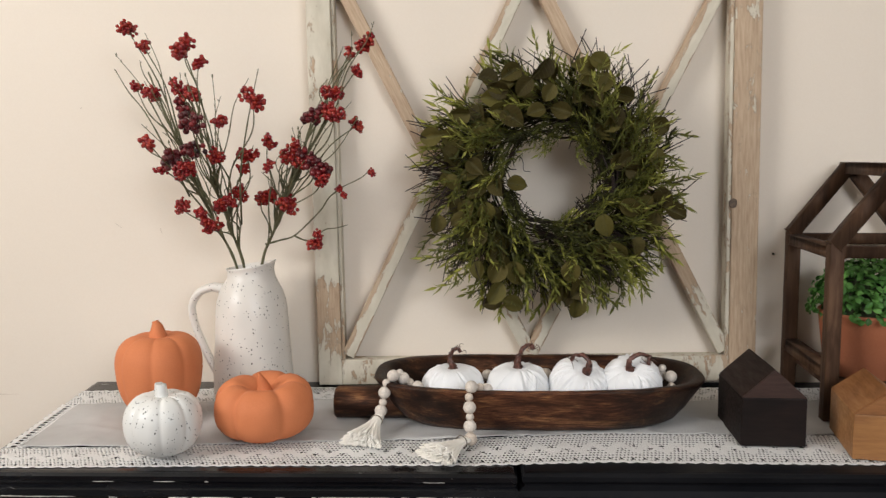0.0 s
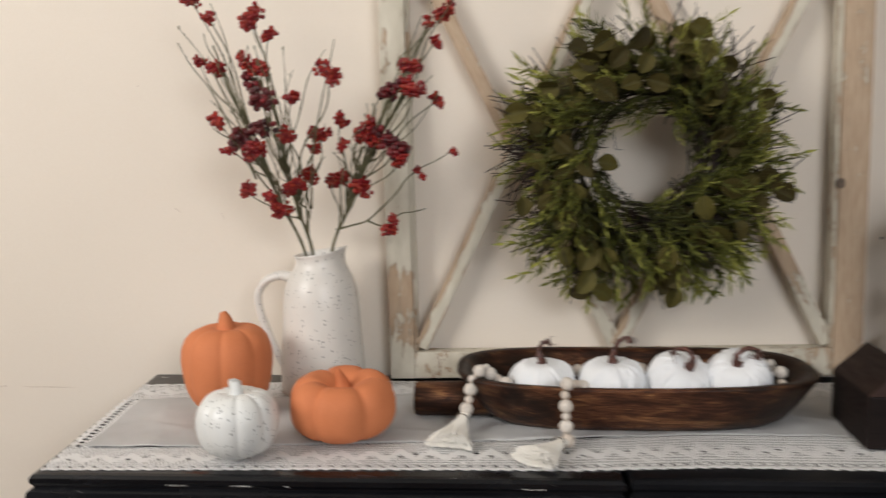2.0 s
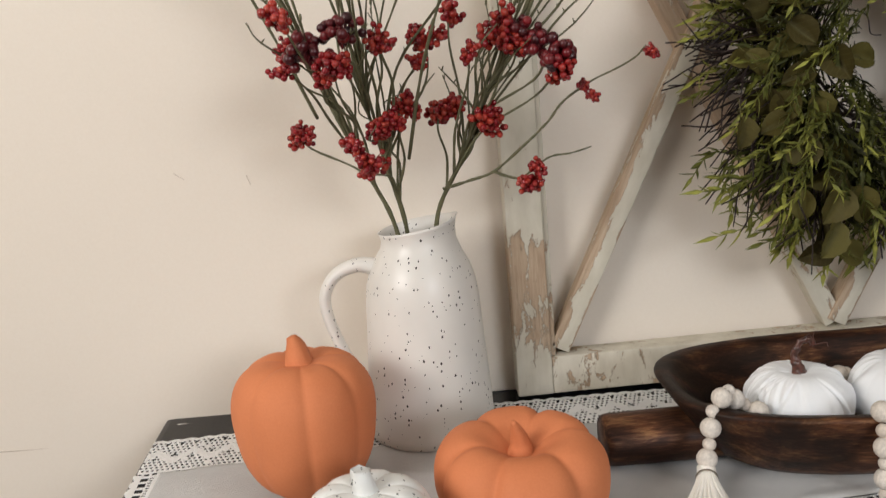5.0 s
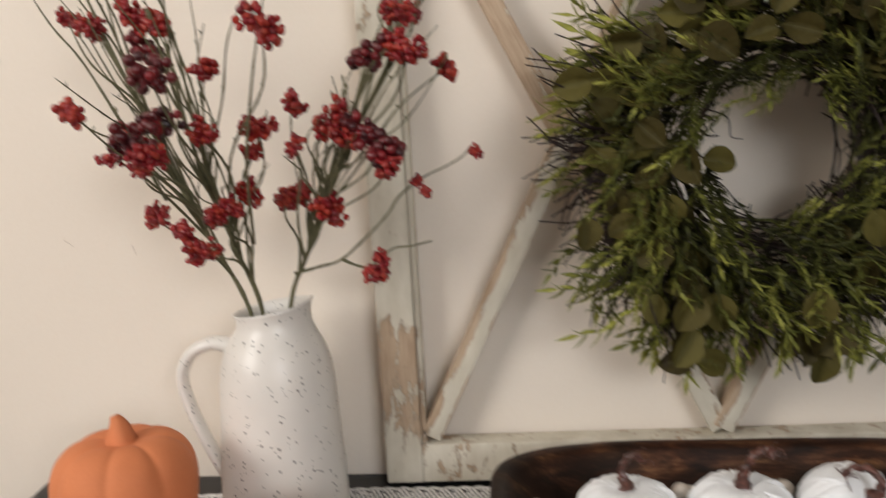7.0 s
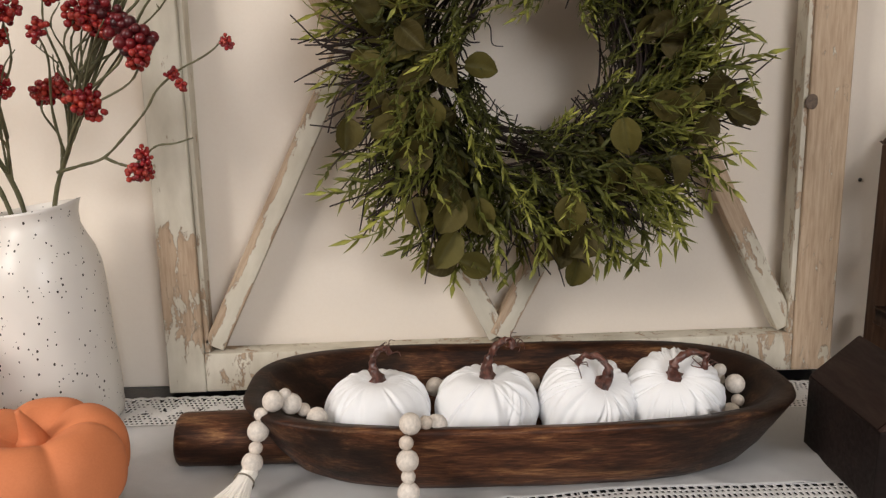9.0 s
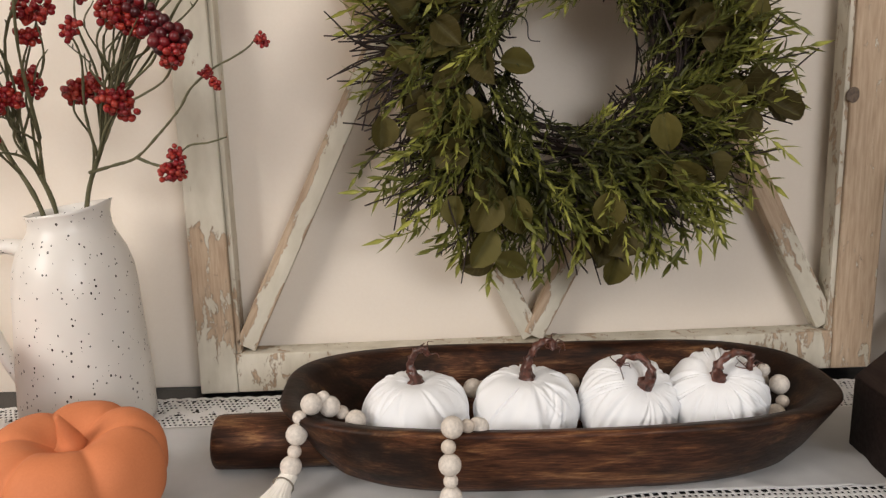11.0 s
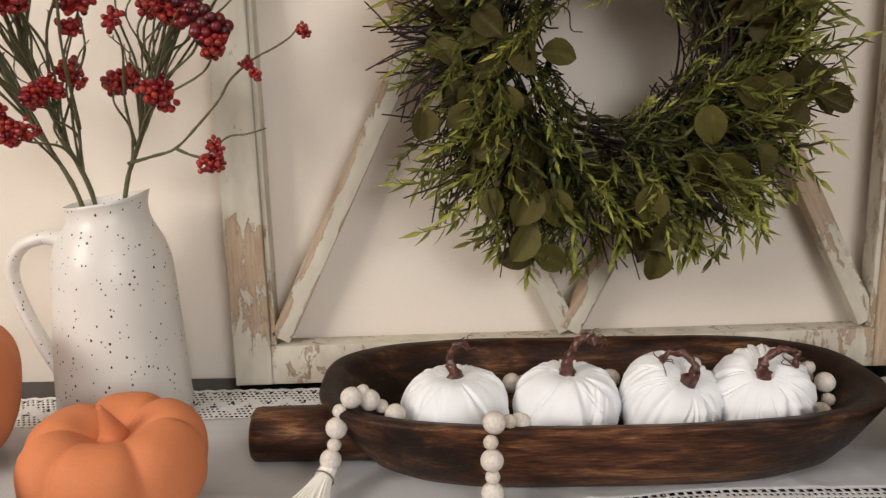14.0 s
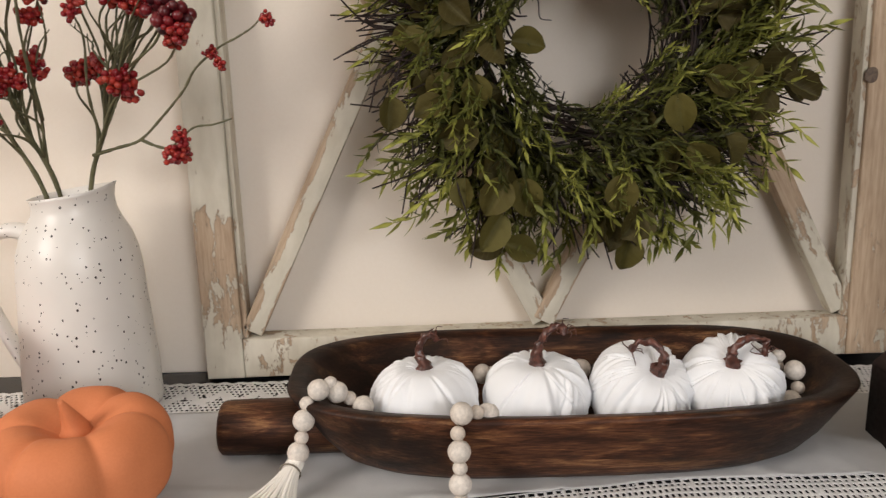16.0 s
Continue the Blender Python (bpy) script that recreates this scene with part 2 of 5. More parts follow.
CHIP_POST = chippy("post_paint", 0.38, 2, [(0.0, 0.57), (0.06, 0.55), (0.10, 0.44), (0.19, 0.42), (0.225, 0.54), (0.5, 0.575), (0.7, 0.555), (0.9, 0.57)])
CHIP_LIGHT, CHIP_HALF, CHIP_BARE = chippy("chipped_paint", 0.31), chippy("half_worn_paint", 0.44, 2, (), [(0.24, 0.38), (0.40, 0.46), (0.52, 0.62), (0.66, 0.62), (0.76, 0.47)]), chippy("mostly_bare_wood", 0.60)
CERAMIC = speckled("speckled_cream_glaze", (0.78, 0.75, 0.70), (0.03, 0.022, 0.018), 265, 0.34, 0.48)
CERAMIC_COOL = speckled("speckled_white_glaze", (0.80, 0.81, 0.79), (0.02, 0.03, 0.028), 300, 0.36, 0.40)
ORANGE = plain("matte_orange_clay", (0.60, 0.195, 0.080), (0.66, 0.225, 0.096), 0.72, 14, 420, 0.3, 0.3)
BOWL_WOOD = bowl_wood("burnt_brown_wood", 0.73, 2.1)
BOWL_INNER = bowl_wood("charred_shaded_hollow_wood", 0.47, 1.2)
BOWL_DARK = bowl_wood("dark_burnt_wood", 0.38, 0.0)
WALNUT = wood("espresso_wood", (0.006, 0.0035, 0.003), (0.011, 0.006, 0.005), (0.019, 0.010, 0.008), 0, 1.3, 0.55, 0.0, 0.2, 0.2)
WALNUT_ROOF = wood("dark_cocoa_wood", (0.010, 0.006, 0.005), (0.020, 0.011, 0.009), (0.032, 0.018, 0.013), 1, 1.3, 0.55, 0.0, 0.2, 0.2)
# Gable tones apart from the roofs: light on the front faces put into colour
WALNUT_LIT_GABLE = wood("cocoa_lit_gable", (0.030, 0.016, 0.013), (0.048, 0.026, 0.021), (0.066, 0.037, 0.029), 0, 1.3, 0.5, 0.0, 0.2, 0.3)
HONEY_GABLE_TONE = wood("amber_front_gable", (0.17, 0.070, 0.024), (0.27, 0.115, 0.040), (0.36, 0.17, 0.065), 0, 1.5, 0.45)
HONEY = wood("honey_wood", (0.22, 0.095, 0.032), (0.36, 0.17, 0.06), (0.46, 0.24, 0.10), 0, 1.1, 0.45)
HONEY_ROOF = wood("amber_wood", (0.18, 0.07, 0.022), (0.30, 0.13, 0.045), (0.40, 0.20, 0.08), 1, 1.1, 0.45)
LANTERN_WOOD = wood("stained_brown_wood", (0.028, 0.014, 0.008), (0.066, 0.034, 0.019), (0.13, 0.073, 0.042), 2, 1.0, 0.6, 0.0, 0.25, 0.2)
TERRACOTTA = plain("terracotta", (0.36, 0.125, 0.062), (0.42, 0.155, 0.080), 0.8, 16, 260, 0.25, 0.2)
COTTON = cloth("white_cotton", (0.87, 0.885, 0.90), (0.91, 0.92, 0.93), 800, 0.25)
STEM_BROWN = plain("dried_stem", (0.022, 0.009, 0.007), (0.17, 0.060, 0.040), 0.36, 130, 420, 0.5, 0.6)
BEAD = island("pale_wood_bead", [(0.74, 0.67, 0.59), (0.80, 0.74, 0.67), (0.70, 0.61, 0.52)], 0.55)
TASSEL = plain("cotton_yarn", (0.93, 0.895, 0.82), (0.96, 0.935, 0.88), 0.9, 60, 900, 0.1, 0.15)
STRING = plain("jute_string", (0.12, 0.10, 0.08), (0.2, 0.17, 0.13), 0.9)
BERRY = island("red_berry", [(0.18, 0.007, 0.012), (0.31, 0.014, 0.018), (0.43, 0.042, 0.023), (0.24, 0.008, 0.014)], 0.23, 0.5, 0.2, 500)
BERRY_DARK = island("dark_berry", [(0.15, 0.009, 0.013), (0.020, 0.006, 0.009), (0.23, 0.012, 0.017), (0.060, 0.006, 0.010)], 0.30, 0.5, 0.3, 500)
STALK = plain("green_stalk", (0.085, 0.085, 0.040), (0.160, 0.148, 0.080), 0.7, 60, 400, 0.5)
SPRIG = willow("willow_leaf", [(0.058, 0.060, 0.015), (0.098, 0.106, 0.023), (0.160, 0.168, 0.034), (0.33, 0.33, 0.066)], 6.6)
# Duller inner leaves, with the shade inside the wreath put into their colour
SPRIG_DARK = willow("shaded_willow_leaf", [(0.017, 0.017, 0.006), (0.036, 0.038, 0.010), (0.068, 0.074, 0.018), (0.105, 0.112, 0.026)], 5.0)
ROUND_LEAF = veined_leaf("olive_leaf", [(0.026, 0.019, 0.006), (0.052, 0.041, 0.011), (0.098, 0.084, 0.021), (0.064, 0.049, 0.014)])
TWIG = plain("dark_vine", (0.012, 0.007, 0.006), (0.036, 0.020, 0.016), 0.7, 60, 300, 0.5)
BOXWOOD = island("boxwood_leaf", [(0.045, 0.145, 0.026), (0.080, 0.225, 0.045), (0.14, 0.33, 0.075), (0.032, 0.095, 0.018)], 0.42)
SOIL = plain("potting_moss", (0.02, 0.03, 0.01), (0.04, 0.05, 0.02), 0.9)
KNOT = plain("wood_knot", (0.07, 0.05, 0.04), (0.20, 0.145, 0.105), 0.7, 120, 400)
IRON = plain("dark_nail", (0.03, 0.025, 0.02), (0.06, 0.05, 0.04), 0.5)


# ---- building helpers ----
def part(name, bm, material, parent=None, label="", smooth=True, at=None):
    me = bpy.data.meshes.new(name)
    bm.to_mesh(me)
    bm.free()
    me.materials.append(material)
    if smooth:
        for f in me.polygons:
            f.use_smooth = True
    ob = new(name, me)
    if parent is not None:
        ob.parent = parent
    if at is not None:
        ob.matrix_basis = at
    if label:
        ob["label"] = label
    return ob


def shared(name, me, parent, at, label=""):
    ob = new(name, me)
    ob.parent = parent
    ob.matrix_basis = at
    if label:
        ob["label"] = label
    return ob


def mesh_of(name, bm, material, smooth=True):
    me = bpy.data.meshes.new(name)
    bm.to_mesh(me)
    bm.free()
    me.materials.append(material)
    if smooth:
        for f in me.polygons:
            f.use_smooth = True
    return me


def thing(name, at, label, category, group="", kind=""):
    ob = new(name)
    ob.empty_display_size = 0.02
    ob.matrix_basis = at
    return tagged(ob, label, category, group, kind)


def box(bm, x0, x1, y0, y1, z0, z1, bev=0.0, segs=2):
    r = bmesh.ops.create_cube(bm, size=1)
    for v in r["verts"]:
        v.co = Vector(((x0 + x1) / 2 + v.co.x * (x1 - x0), (y0 + y1) / 2 + v.co.y * (y1 - y0), (z0 + z1) / 2 + v.co.z * (z1 - z0)))
    if bev:
        edges = list({e for v in r["verts"] for e in v.link_edges})
        bmesh.ops.bevel(bm, geom=edges, offset=bev, segments=segs, affect="EDGES", profile=0.6)
    return bm


def cube(x0, x1, y0, y1, z0, z1, bev=0.0, segs=2):
    return box(bmesh.new(), x0, x1, y0, y1, z0, z1, bev, segs)


def beam(bm, a, b, w, d, bev=0.0015, up=(0, 1, 0)):
    """A bar of section w by d from a to b; d is measured along `up`."""
    a, b, up = Vector(a), Vector(b), Vector(up)
    ax = (b - a).normalized()
    side = ax.cross(up).normalized()
    up = side.cross(ax)
    r = bmesh.ops.create_cube(bm, size=1)
    for v in r["verts"]:
        c = v.co.copy()
        v.co = (a + b) / 2 + ax * c.x * (b - a).length + side * c.y * w + up * c.z * d
    if bev:
        bmesh.ops.bevel(bm, geom=list({e for v in r["verts"] for e in v.link_edges}), offset=bev, segments=2, affect="EDGES")
    return bm


def smooth_line(pts, n=6):
    """A Catmull-Rom line through the points."""
    p = [Vector(q) for q in pts]
    p = [p[0] * 2 - p[1]] + p + [p[-1] * 2 - p[-2]]
    out = []
    for i in range(1, len(p) - 2):
        for k in range(n):
            t = k / n
            a, b, c, d = p[i - 1], p[i], p[i + 1], p[i + 2]
            out.append(0.5 * ((2 * b) + (c - a) * t + (2 * a - 5 * b + 4 * c - d) * t * t + (3 * b - a - 3 * c + d) * t ** 3))
    out.append(p[-2])
    return out


def tube(bm, pts, r0, r1, sides=6, flat=1.0, cap=True, wobble=0.0, seed=0):
    rng = random.Random(seed)
    rings, n = [], len(pts)
    ref = Vector((0.31, 0.12, 0.94)).normalized()
    for i, p in enumerate(pts):
        d = (pts[min(i + 1, n - 1)] - pts[max(i - 1, 0)]).normalized()
        s = d.cross(ref)
        s = s.normalized() if s.length > 1e-4 else Vector((1, 0, 0))
        u = s.cross(d)
        r = r0 + (r1 - r0) * i / max(n - 1, 1)
        r *= 1 + wobble * (rng.random() - 0.5)
        rings.append([bm.verts.new(p + s * r * math.cos(2 * math.pi * k / sides) + u * r * flat * math.sin(2 * math.pi * k / sides)) for k in range(sides)])
    for a, b in zip(rings, rings[1:]):
        for k in range(sides):
            bm.faces.new((a[k], a[(k + 1) % sides], b[(k + 1) % sides], b[k]))
    if cap:
        bm.faces.new(rings[0][::-1])
        bm.faces.new(rings[-1])
    return bm


def ball(bm, c, r, div=2, squash=1.0):
    q = bmesh.ops.create_icosphere(bm, subdivisions=div, radius=r)
    for v in q["verts"]:
        v.co = Vector((v.co.x, v.co.y, v.co.z * squash)) + Vector(c)
    return bm


def loft(rings, close_start=True, close_end=True):
    bm = bmesh.new()
    vs = [[bm.verts.new(p) for p in r] for r in rings]
    n = len(vs[0])
    for a, b in zip(vs, vs[1:]):
        for k in range(n):
            bm.faces.new((a[k], a[(k + 1) % n], b[(k + 1) % n], b[k]))
    if close_start:
        bm.faces.new(vs[0][::-1])
    if close_end:
        bm.faces.new(vs[-1])
    return bm


# ---- the room ----
def slab(name, x0, x1, y0, y1, z0, z1, material, label, category):
    return tagged(part(name, cube(x0, x1, y0, y1, z0, z1), material, smooth=False), label, category, kind="structure")


def wall_with_opening(name, axis, at, lo, hi, o0, o1, label):
    """An unseen wall 0.16 thick across an axis, with a light opening from z 1.65 to 2.85."""
    bm = bmesh.new()
    a, b = sorted((at, at + (0.16 if at > 0 else -0.16)))
    for s0, s1, z0, z1 in ((lo, o0, 0, 3.0), (o1, hi, 0, 3.0), (o0, o1, 0, 1.65), (o0, o1, 2.85, 3.0)):
        if axis == "x":
            box(bm, a, b, s0, s1, z0, z1)
        else:
            box(bm, s0, s1, a, b, z0, z1)
    return tagged(part(name, bm, DIM_WALL, smooth=False), label, "wall", kind="structure")


WALL_Y = 1.645
slab("wall_north", -2.56, 2.96, WALL_Y, WALL_Y + 0.16, 0, 3.0, WALL, "smooth cream painted wall behind the dresser", "wall")
# east, west and south walls are added out of view; dark paint cuts bounce
slab("wall_east", 2.8, 2.96, -2.76, WALL_Y, 0, 3.0, DIM_WALL, "plain unseen wall, darkened to cut bounced light", "wall")
wall_with_opening("wall_west", "x", -2.4, -2.76, WALL_Y, -1.20, 0.30, "unseen wall with a light opening, darkened to cut bounced light")
wall_with_opening("wall_south", "y", -2.6, -2.4, 2.8, 0.6, 2.2, "unseen wall with a light opening, darkened to cut bounced light")
# unseen floor, made dark so that little light bounces up
slab("floor", -2.4, 2.8, -2.6, WALL_Y, -0.12, 0, FLOOR, "brown board floor out of view, dark to limit upward bounce", "floor")
slab("ceiling", -2.56, 2.96, -2.76, WALL_Y + 0.16, 3.0, 3.12, WHITE, "plain white ceiling", "ceiling")
slab("baseboard", -2.4, 2.8, WALL_Y - 0.016, WALL_Y - 0.001, 0.0, 0.11, WHITE, "white painted baseboard along the wall", "baseboard")


def hairline():
    """The fine horizontal crack in the plaster beside the dresser."""
    rng = random.Random(4)
    pts = [Vector((-1.160 + 0.018 * i, WALL_Y - 0.0006, 0.838 + 0.0012 * rng.uniform(-1, 1))) for i in range(15)]
    tagged(part("plaster_crack", tube(tube(bmesh.new(), pts[:7], 0.0007, 0.0003, 5, 1, True, 1.2, 2), pts[8:], 0.0006, 0.0004, 5, 1, True, 1.2, 3), SCUFF), "fine brownish horizontal crack in the cream wall", "crack")
    bm = bmesh.new()
    ball(bm, (0.62, WALL_Y - 0.001, 1.124), 0.0026, 2)
    tagged(part("nail", bm, IRON), "small dark nail in the cream wall", "nail")
    for x, z, dx, dz in ((-0.749, 1.419, 0.003, 0.002), (-0.69, 1.19, 0.012, -0.009), (-0.60, 1.18, 0.004, -0.012)):
        pts = [Vector((x + dx * k / 3, WALL_Y - 0.0003, z + dz * k / 3)) for k in range(4)]
        tagged(part("wall_scratch", tube(bmesh.new(), pts, 0.0008, 0.0004, 5), SCRATCH), "faint short scratch in the cream paint", "scratch", "scratches in the wall")


hairline()


# ---- the two black cabinets ----
TOP = 0.866


def cabinet(name, x0, x1, material, label, front, carved, slant=0.0):
    c = thing(name, pose(0, 0, 0), label, "cabinet", "black cabinets along the wall")
    depth0 = WALL_Y - 0.008
    # the moulded top: a profile of rounds and a fillet, run round three sides
    prof = [(0.030, -0.064), (0.018, -0.064), (0.008, -0.060), (0.006, -0.052), (0.010, -0.047), (0.010, -0.0445), (0.001, -0.041), (-0.003, -0.033), (-0.001, -0.024), (0.006, -0.0195), (0.006, -0.017), (0.002, -0.012), (0.002, -0.005), (0.006, -0.001), (0.012, 0.0)]
    rings = []
    for off, dz in prof:
        xa, xb, ya, yb, z = x0 + off, x1 - off, front + off, depth0, TOP + dz
        skew = slant * (depth0 - front)
        ring = [Vector((xa + skew, ya, z)), Vector((xb, ya, z)), Vector((xb, yb, z)), Vector((xa, yb, z))]
        rings.append(ring)
    bm = loft(rings)
    part("top", bm, material, c, "moulded black top with white worn edges" if carved else "moulded matt black top", smooth=False)
    bx0, bx1, fy = x0 + 0.016 + slant * (depth0 - front), x1 - 0.045, front + 0.045
    part("body", cube(bx0, bx1, fy + 0.012, depth0, 0.10, TOP - 0.060, 0.002), BLACK, c, smooth=False)
    for fx in (bx0 + 0.03, bx1 - 0.03):
        for y in (fy + 0.05, depth0 - 0.04):
            part("foot", cube(fx - 0.03, fx + 0.03, y - 0.03, y + 0.03, 0.0, 0.10, 0.006), BLACK, c)
    wide = (bx1 - bx0 - 0.03) / 2
    for i in range(2):
        a = bx0 + 0.01 + i * (wide + 0.01)
        d = part("drawer", cube(a, a + wide, fy - 0.004, fy + 0.012, 0.655, TOP - 0.074, 0.004), BLACK, c)
        part("door", cube(a, a + wide, fy - 0.004, fy + 0.012, 0.12, 0.645, 0.004), BLACK, c)
        if carved:
            for cx in ((-0.43, -0.62) if i == 0 else (-0.166, 0.0)):
                pts = [Vector((cx + 0.085 * math.cos(t), fy - 0.005, 0.752 + 0.048 * math.sin(t))) for t in np.linspace(0.25, math.pi - 0.25, 16)]
                part("carved_arch", tube(bmesh.new(), pts, 0.0035, 0.0035, 6), BLACK_WORN, d, "raised arch with worn white edge")
    if carved:  # rubbed white edges, with window glints on the moulding painted in as white
        rng = random.Random(15)
        for k in range(40):
            off, dz = rng.choice(((0.0015, -0.0125), (-0.0031, -0.0335), (-0.0031, -0.0345), (0.0055, -0.0525), (0.0055, -0.0545)))
            a, ln = rng.uniform(x0 + 0.06, x1 - 0.06), rng.choice((0.006, 0.012, 0.03, 0.06, 0.11))
            ln = min(ln, x1 - 0.02 - a)
            pts = [Vector((a + ln * q, front + off + 0.0002, TOP + dz + 0.0003 * rng.uniform(-1, 1))) for q in (0, 0.15, 0.3, 0.5, 0.7, 0.85, 1)]
            part("worn_edge_glint", tube(bmesh.new(), pts, rng.uniform(0.0003, 0.0010), 0.0003, 5, 1, True, 1.3, k), RUBBED_GLINT, c, "white strip of rubbed edge and painted glint")
    return c


cabinet("black_cabinet", -0.748, 0.089, BLACK_WORN, "glossy black cabinet with moulded top, white worn edges and painted glints", 1.146, True, 0.052)
cabinet("black_cabinet", 0.0925, 1.02, BLACK, "plain matt black cabinet with moulded top", 1.150, False)


# ---- the table runner ----
def lace(name, parent, u0, u1, width, place, label, cell=0.00145, phase=0, zig=True):
    """A strip of crochet net: a grid of threads with the holes left out. place(u, v) gives the point; v runs from the outer edge inwards."""
    nu, nv = int((u1 - u0) / cell), int(width / cell)
    rng = random.Random(7)
    faces, used, verts = [], {}, []

    def vert(i, j):
        if (i, j) not in used:
            used[(i, j)] = len(verts)
            u, v = u0 + i * cell, j * cell
            verts.append(place(u, v) + Vector((0, 0, 0.0006 * noise.noise((u * 60, v * 60, phase)))))
        return used[(i, j)]

    for i in range(nu):
        u = u0 + i * cell
        wave = abs((u / 0.043 + phase) % 1.0 - 0.5) * 2
        centre = width * (0.37 + 0.26 * wave)
        edge = 0.0036 * (1 - abs(math.sin(math.pi * u / 0.019)))
        for j in range(nv):
            v = (j + 0.5) * cell
            if v < edge:
                continue
            hole = False
            if v < 0.0075 + edge * 0.5:
                hole = False
            elif v > width - 0.0085:
                hole = zig and width - 0.0070 < v < width - 0.0022 and i % 6 in (0, 1, 2, 3) and rng.random() < 0.95
            elif zig and abs(v - centre) < 0.0078:
                hole = False
            else:
                k = (i + 2 * (j // 5)) % 4
                hole = k < 2 and j % 5 < 3 and noise.noise((i // 4 * 0.9, j // 5 * 0.9, phase)) > -0.5
                hole = hole or (zig and wave > 0.92 and abs(v - centre + 0.0165) < 0.0032) or (zig and wave < 0.08 and abs(v - centre - 0.0165) < 0.0032)
                hole = hole or (zig and 0.010 < v < 0.016 and i % 12 in (0, 1, 2))
                if not zig:
                    hole = (0.010 < v < 0.0185 and i % 9 < 6) or (0.021 < v < 0.0245 and i % 4 < 2)
            if not hole:
                faces.append((vert(i, j), vert(i + 1, j), vert(i + 1, j + 1), vert(i, j + 1)))
    me = bpy.data.meshes.new(name)
    me.from_pydata(verts, [], faces)
    me.materials.append(LACE)
    for f in me.polygons:
        f.use_smooth = True
    ob = new(name, me)
    ob.parent = parent
    ob["label"] = label
    s = ob.modifiers.new("thread", "SOLIDIFY")
    s.thickness, s.offset = 0.0006, 0
    return ob


def runner():
    r = thing("table_runner", pose(0, 0, 0), "natural linen table runner with wide crocheted lace border", "table runner")
    z = TOP + 0.0011

    def front_y(x):
        return 1.162 + 0.012 * (x + 0.70) / 0.4 if x < -0.3 else 1.174 + 0.004 * math.sin((x + 0.3) * 5) + 0.018 * min(max((x - 0.02) / 0.2, 0), 1)

    def back_y(x):
        return 1.567 + 0.028 * min(max((x + 0.72) / 0.4, 0), 1)

    def wide(x):
        return min(max(0.9 + 0.60 * (x + 0.52), 0.88), 1.36)

    def left_x(y):
        return -0.711 - 0.030 * (y - 1.16) / 0.41

    bm = bmesh.new()
    nx, ny = 190, 44
    grid = []
    for i in range(nx + 1):
        col = []
        for j in range(ny + 1):
            x = -0.70 + (0.98 + 0.70) * i / nx
            y0, y1 = front_y(x) + 0.095 * wide(x), back_y(x) - 0.092
            y = y0 + (y1 - y0) * j / ny
            xx = x + (left_x(y) + 0.030 - x) * (1 - i / nx) ** 40
            w = 0.0024 * noise.noise((xx * 7, y * 16, 0.3)) + 0.0022 * noise.noise((xx * 26, y * 11, 2.1)) + 0.0009 * noise.noise((xx * 55, y * 38, 5.0)) + 0.0012
            fold = 0.0022 * math.exp(-((y - 1.30 - 0.10 * (xx - 0.36)) / 0.010) ** 2) * math.exp(-((xx - 0.385) / 0.05) ** 2)
            crease = sum(0.0024 * math.exp(-(((xx - cx) * math.cos(ca) + (y - cy) * math.sin(ca)) / 0.007) ** 2) * math.exp(-((-(xx - cx) * math.sin(ca) + (y - cy) * math.cos(ca)) / 0.09) ** 2) for cx, cy, ca in ((-0.62, 1.36, 0.3), (-0.585, 1.33, 1.2), (-0.20, 1.32, 1.45), (0.0, 1.30, 1.6), (0.27, 1.285, 1.4), (0.40, 1.33, 0.4), (-0.43, 1.42, 1.3), (0.33, 1.32, 0.9), (0.12, 1.30, 0.5), (-0.15, 1.36, 0.7), (0.43, 1.38, 1.0), (-0.55, 1.44, 0.8)))
            col.append(bm.verts.new((xx, y, z + 0.0011 + w * 0.8 + fold + crease)))
        grid.append(col)
    for i in range(nx):
        for j in range(ny):
            bm.faces.new((grid[i][j], grid[i + 1][j], grid[i + 1][j + 1], grid[i][j + 1]))
    ob = part("linen_centre", bm, LINEN, r, "plain woven grey-beige linen")
    s = ob.modifiers.new("thickness", "SOLIDIFY")
    s.thickness, s.offset = 0.0010, -1
    lace("lace_border", r, -0.711, 0.98, 0.098, lambda u, v: Vector((u - 0.030 * v / 0.41, front_y(u) + v * wide(u), z)), "front border of cream crochet lace with a zigzag band")
    lace("lace_border", r, -0.738, 0.98, 0.096, lambda u, v: Vector((u + 0.030 * v / 0.41, back_y(u) - v, z)), "back border of cream crochet lace", phase=0.4)
    lace("lace_border", r, 1.250, 1.475, 0.036, lambda u, v: Vector((left_x(u) + v, u, z)), "narrow end border of cream crochet lace", phase=0.2, zig=False)


runner()
CLOTH = TOP + 0.0034


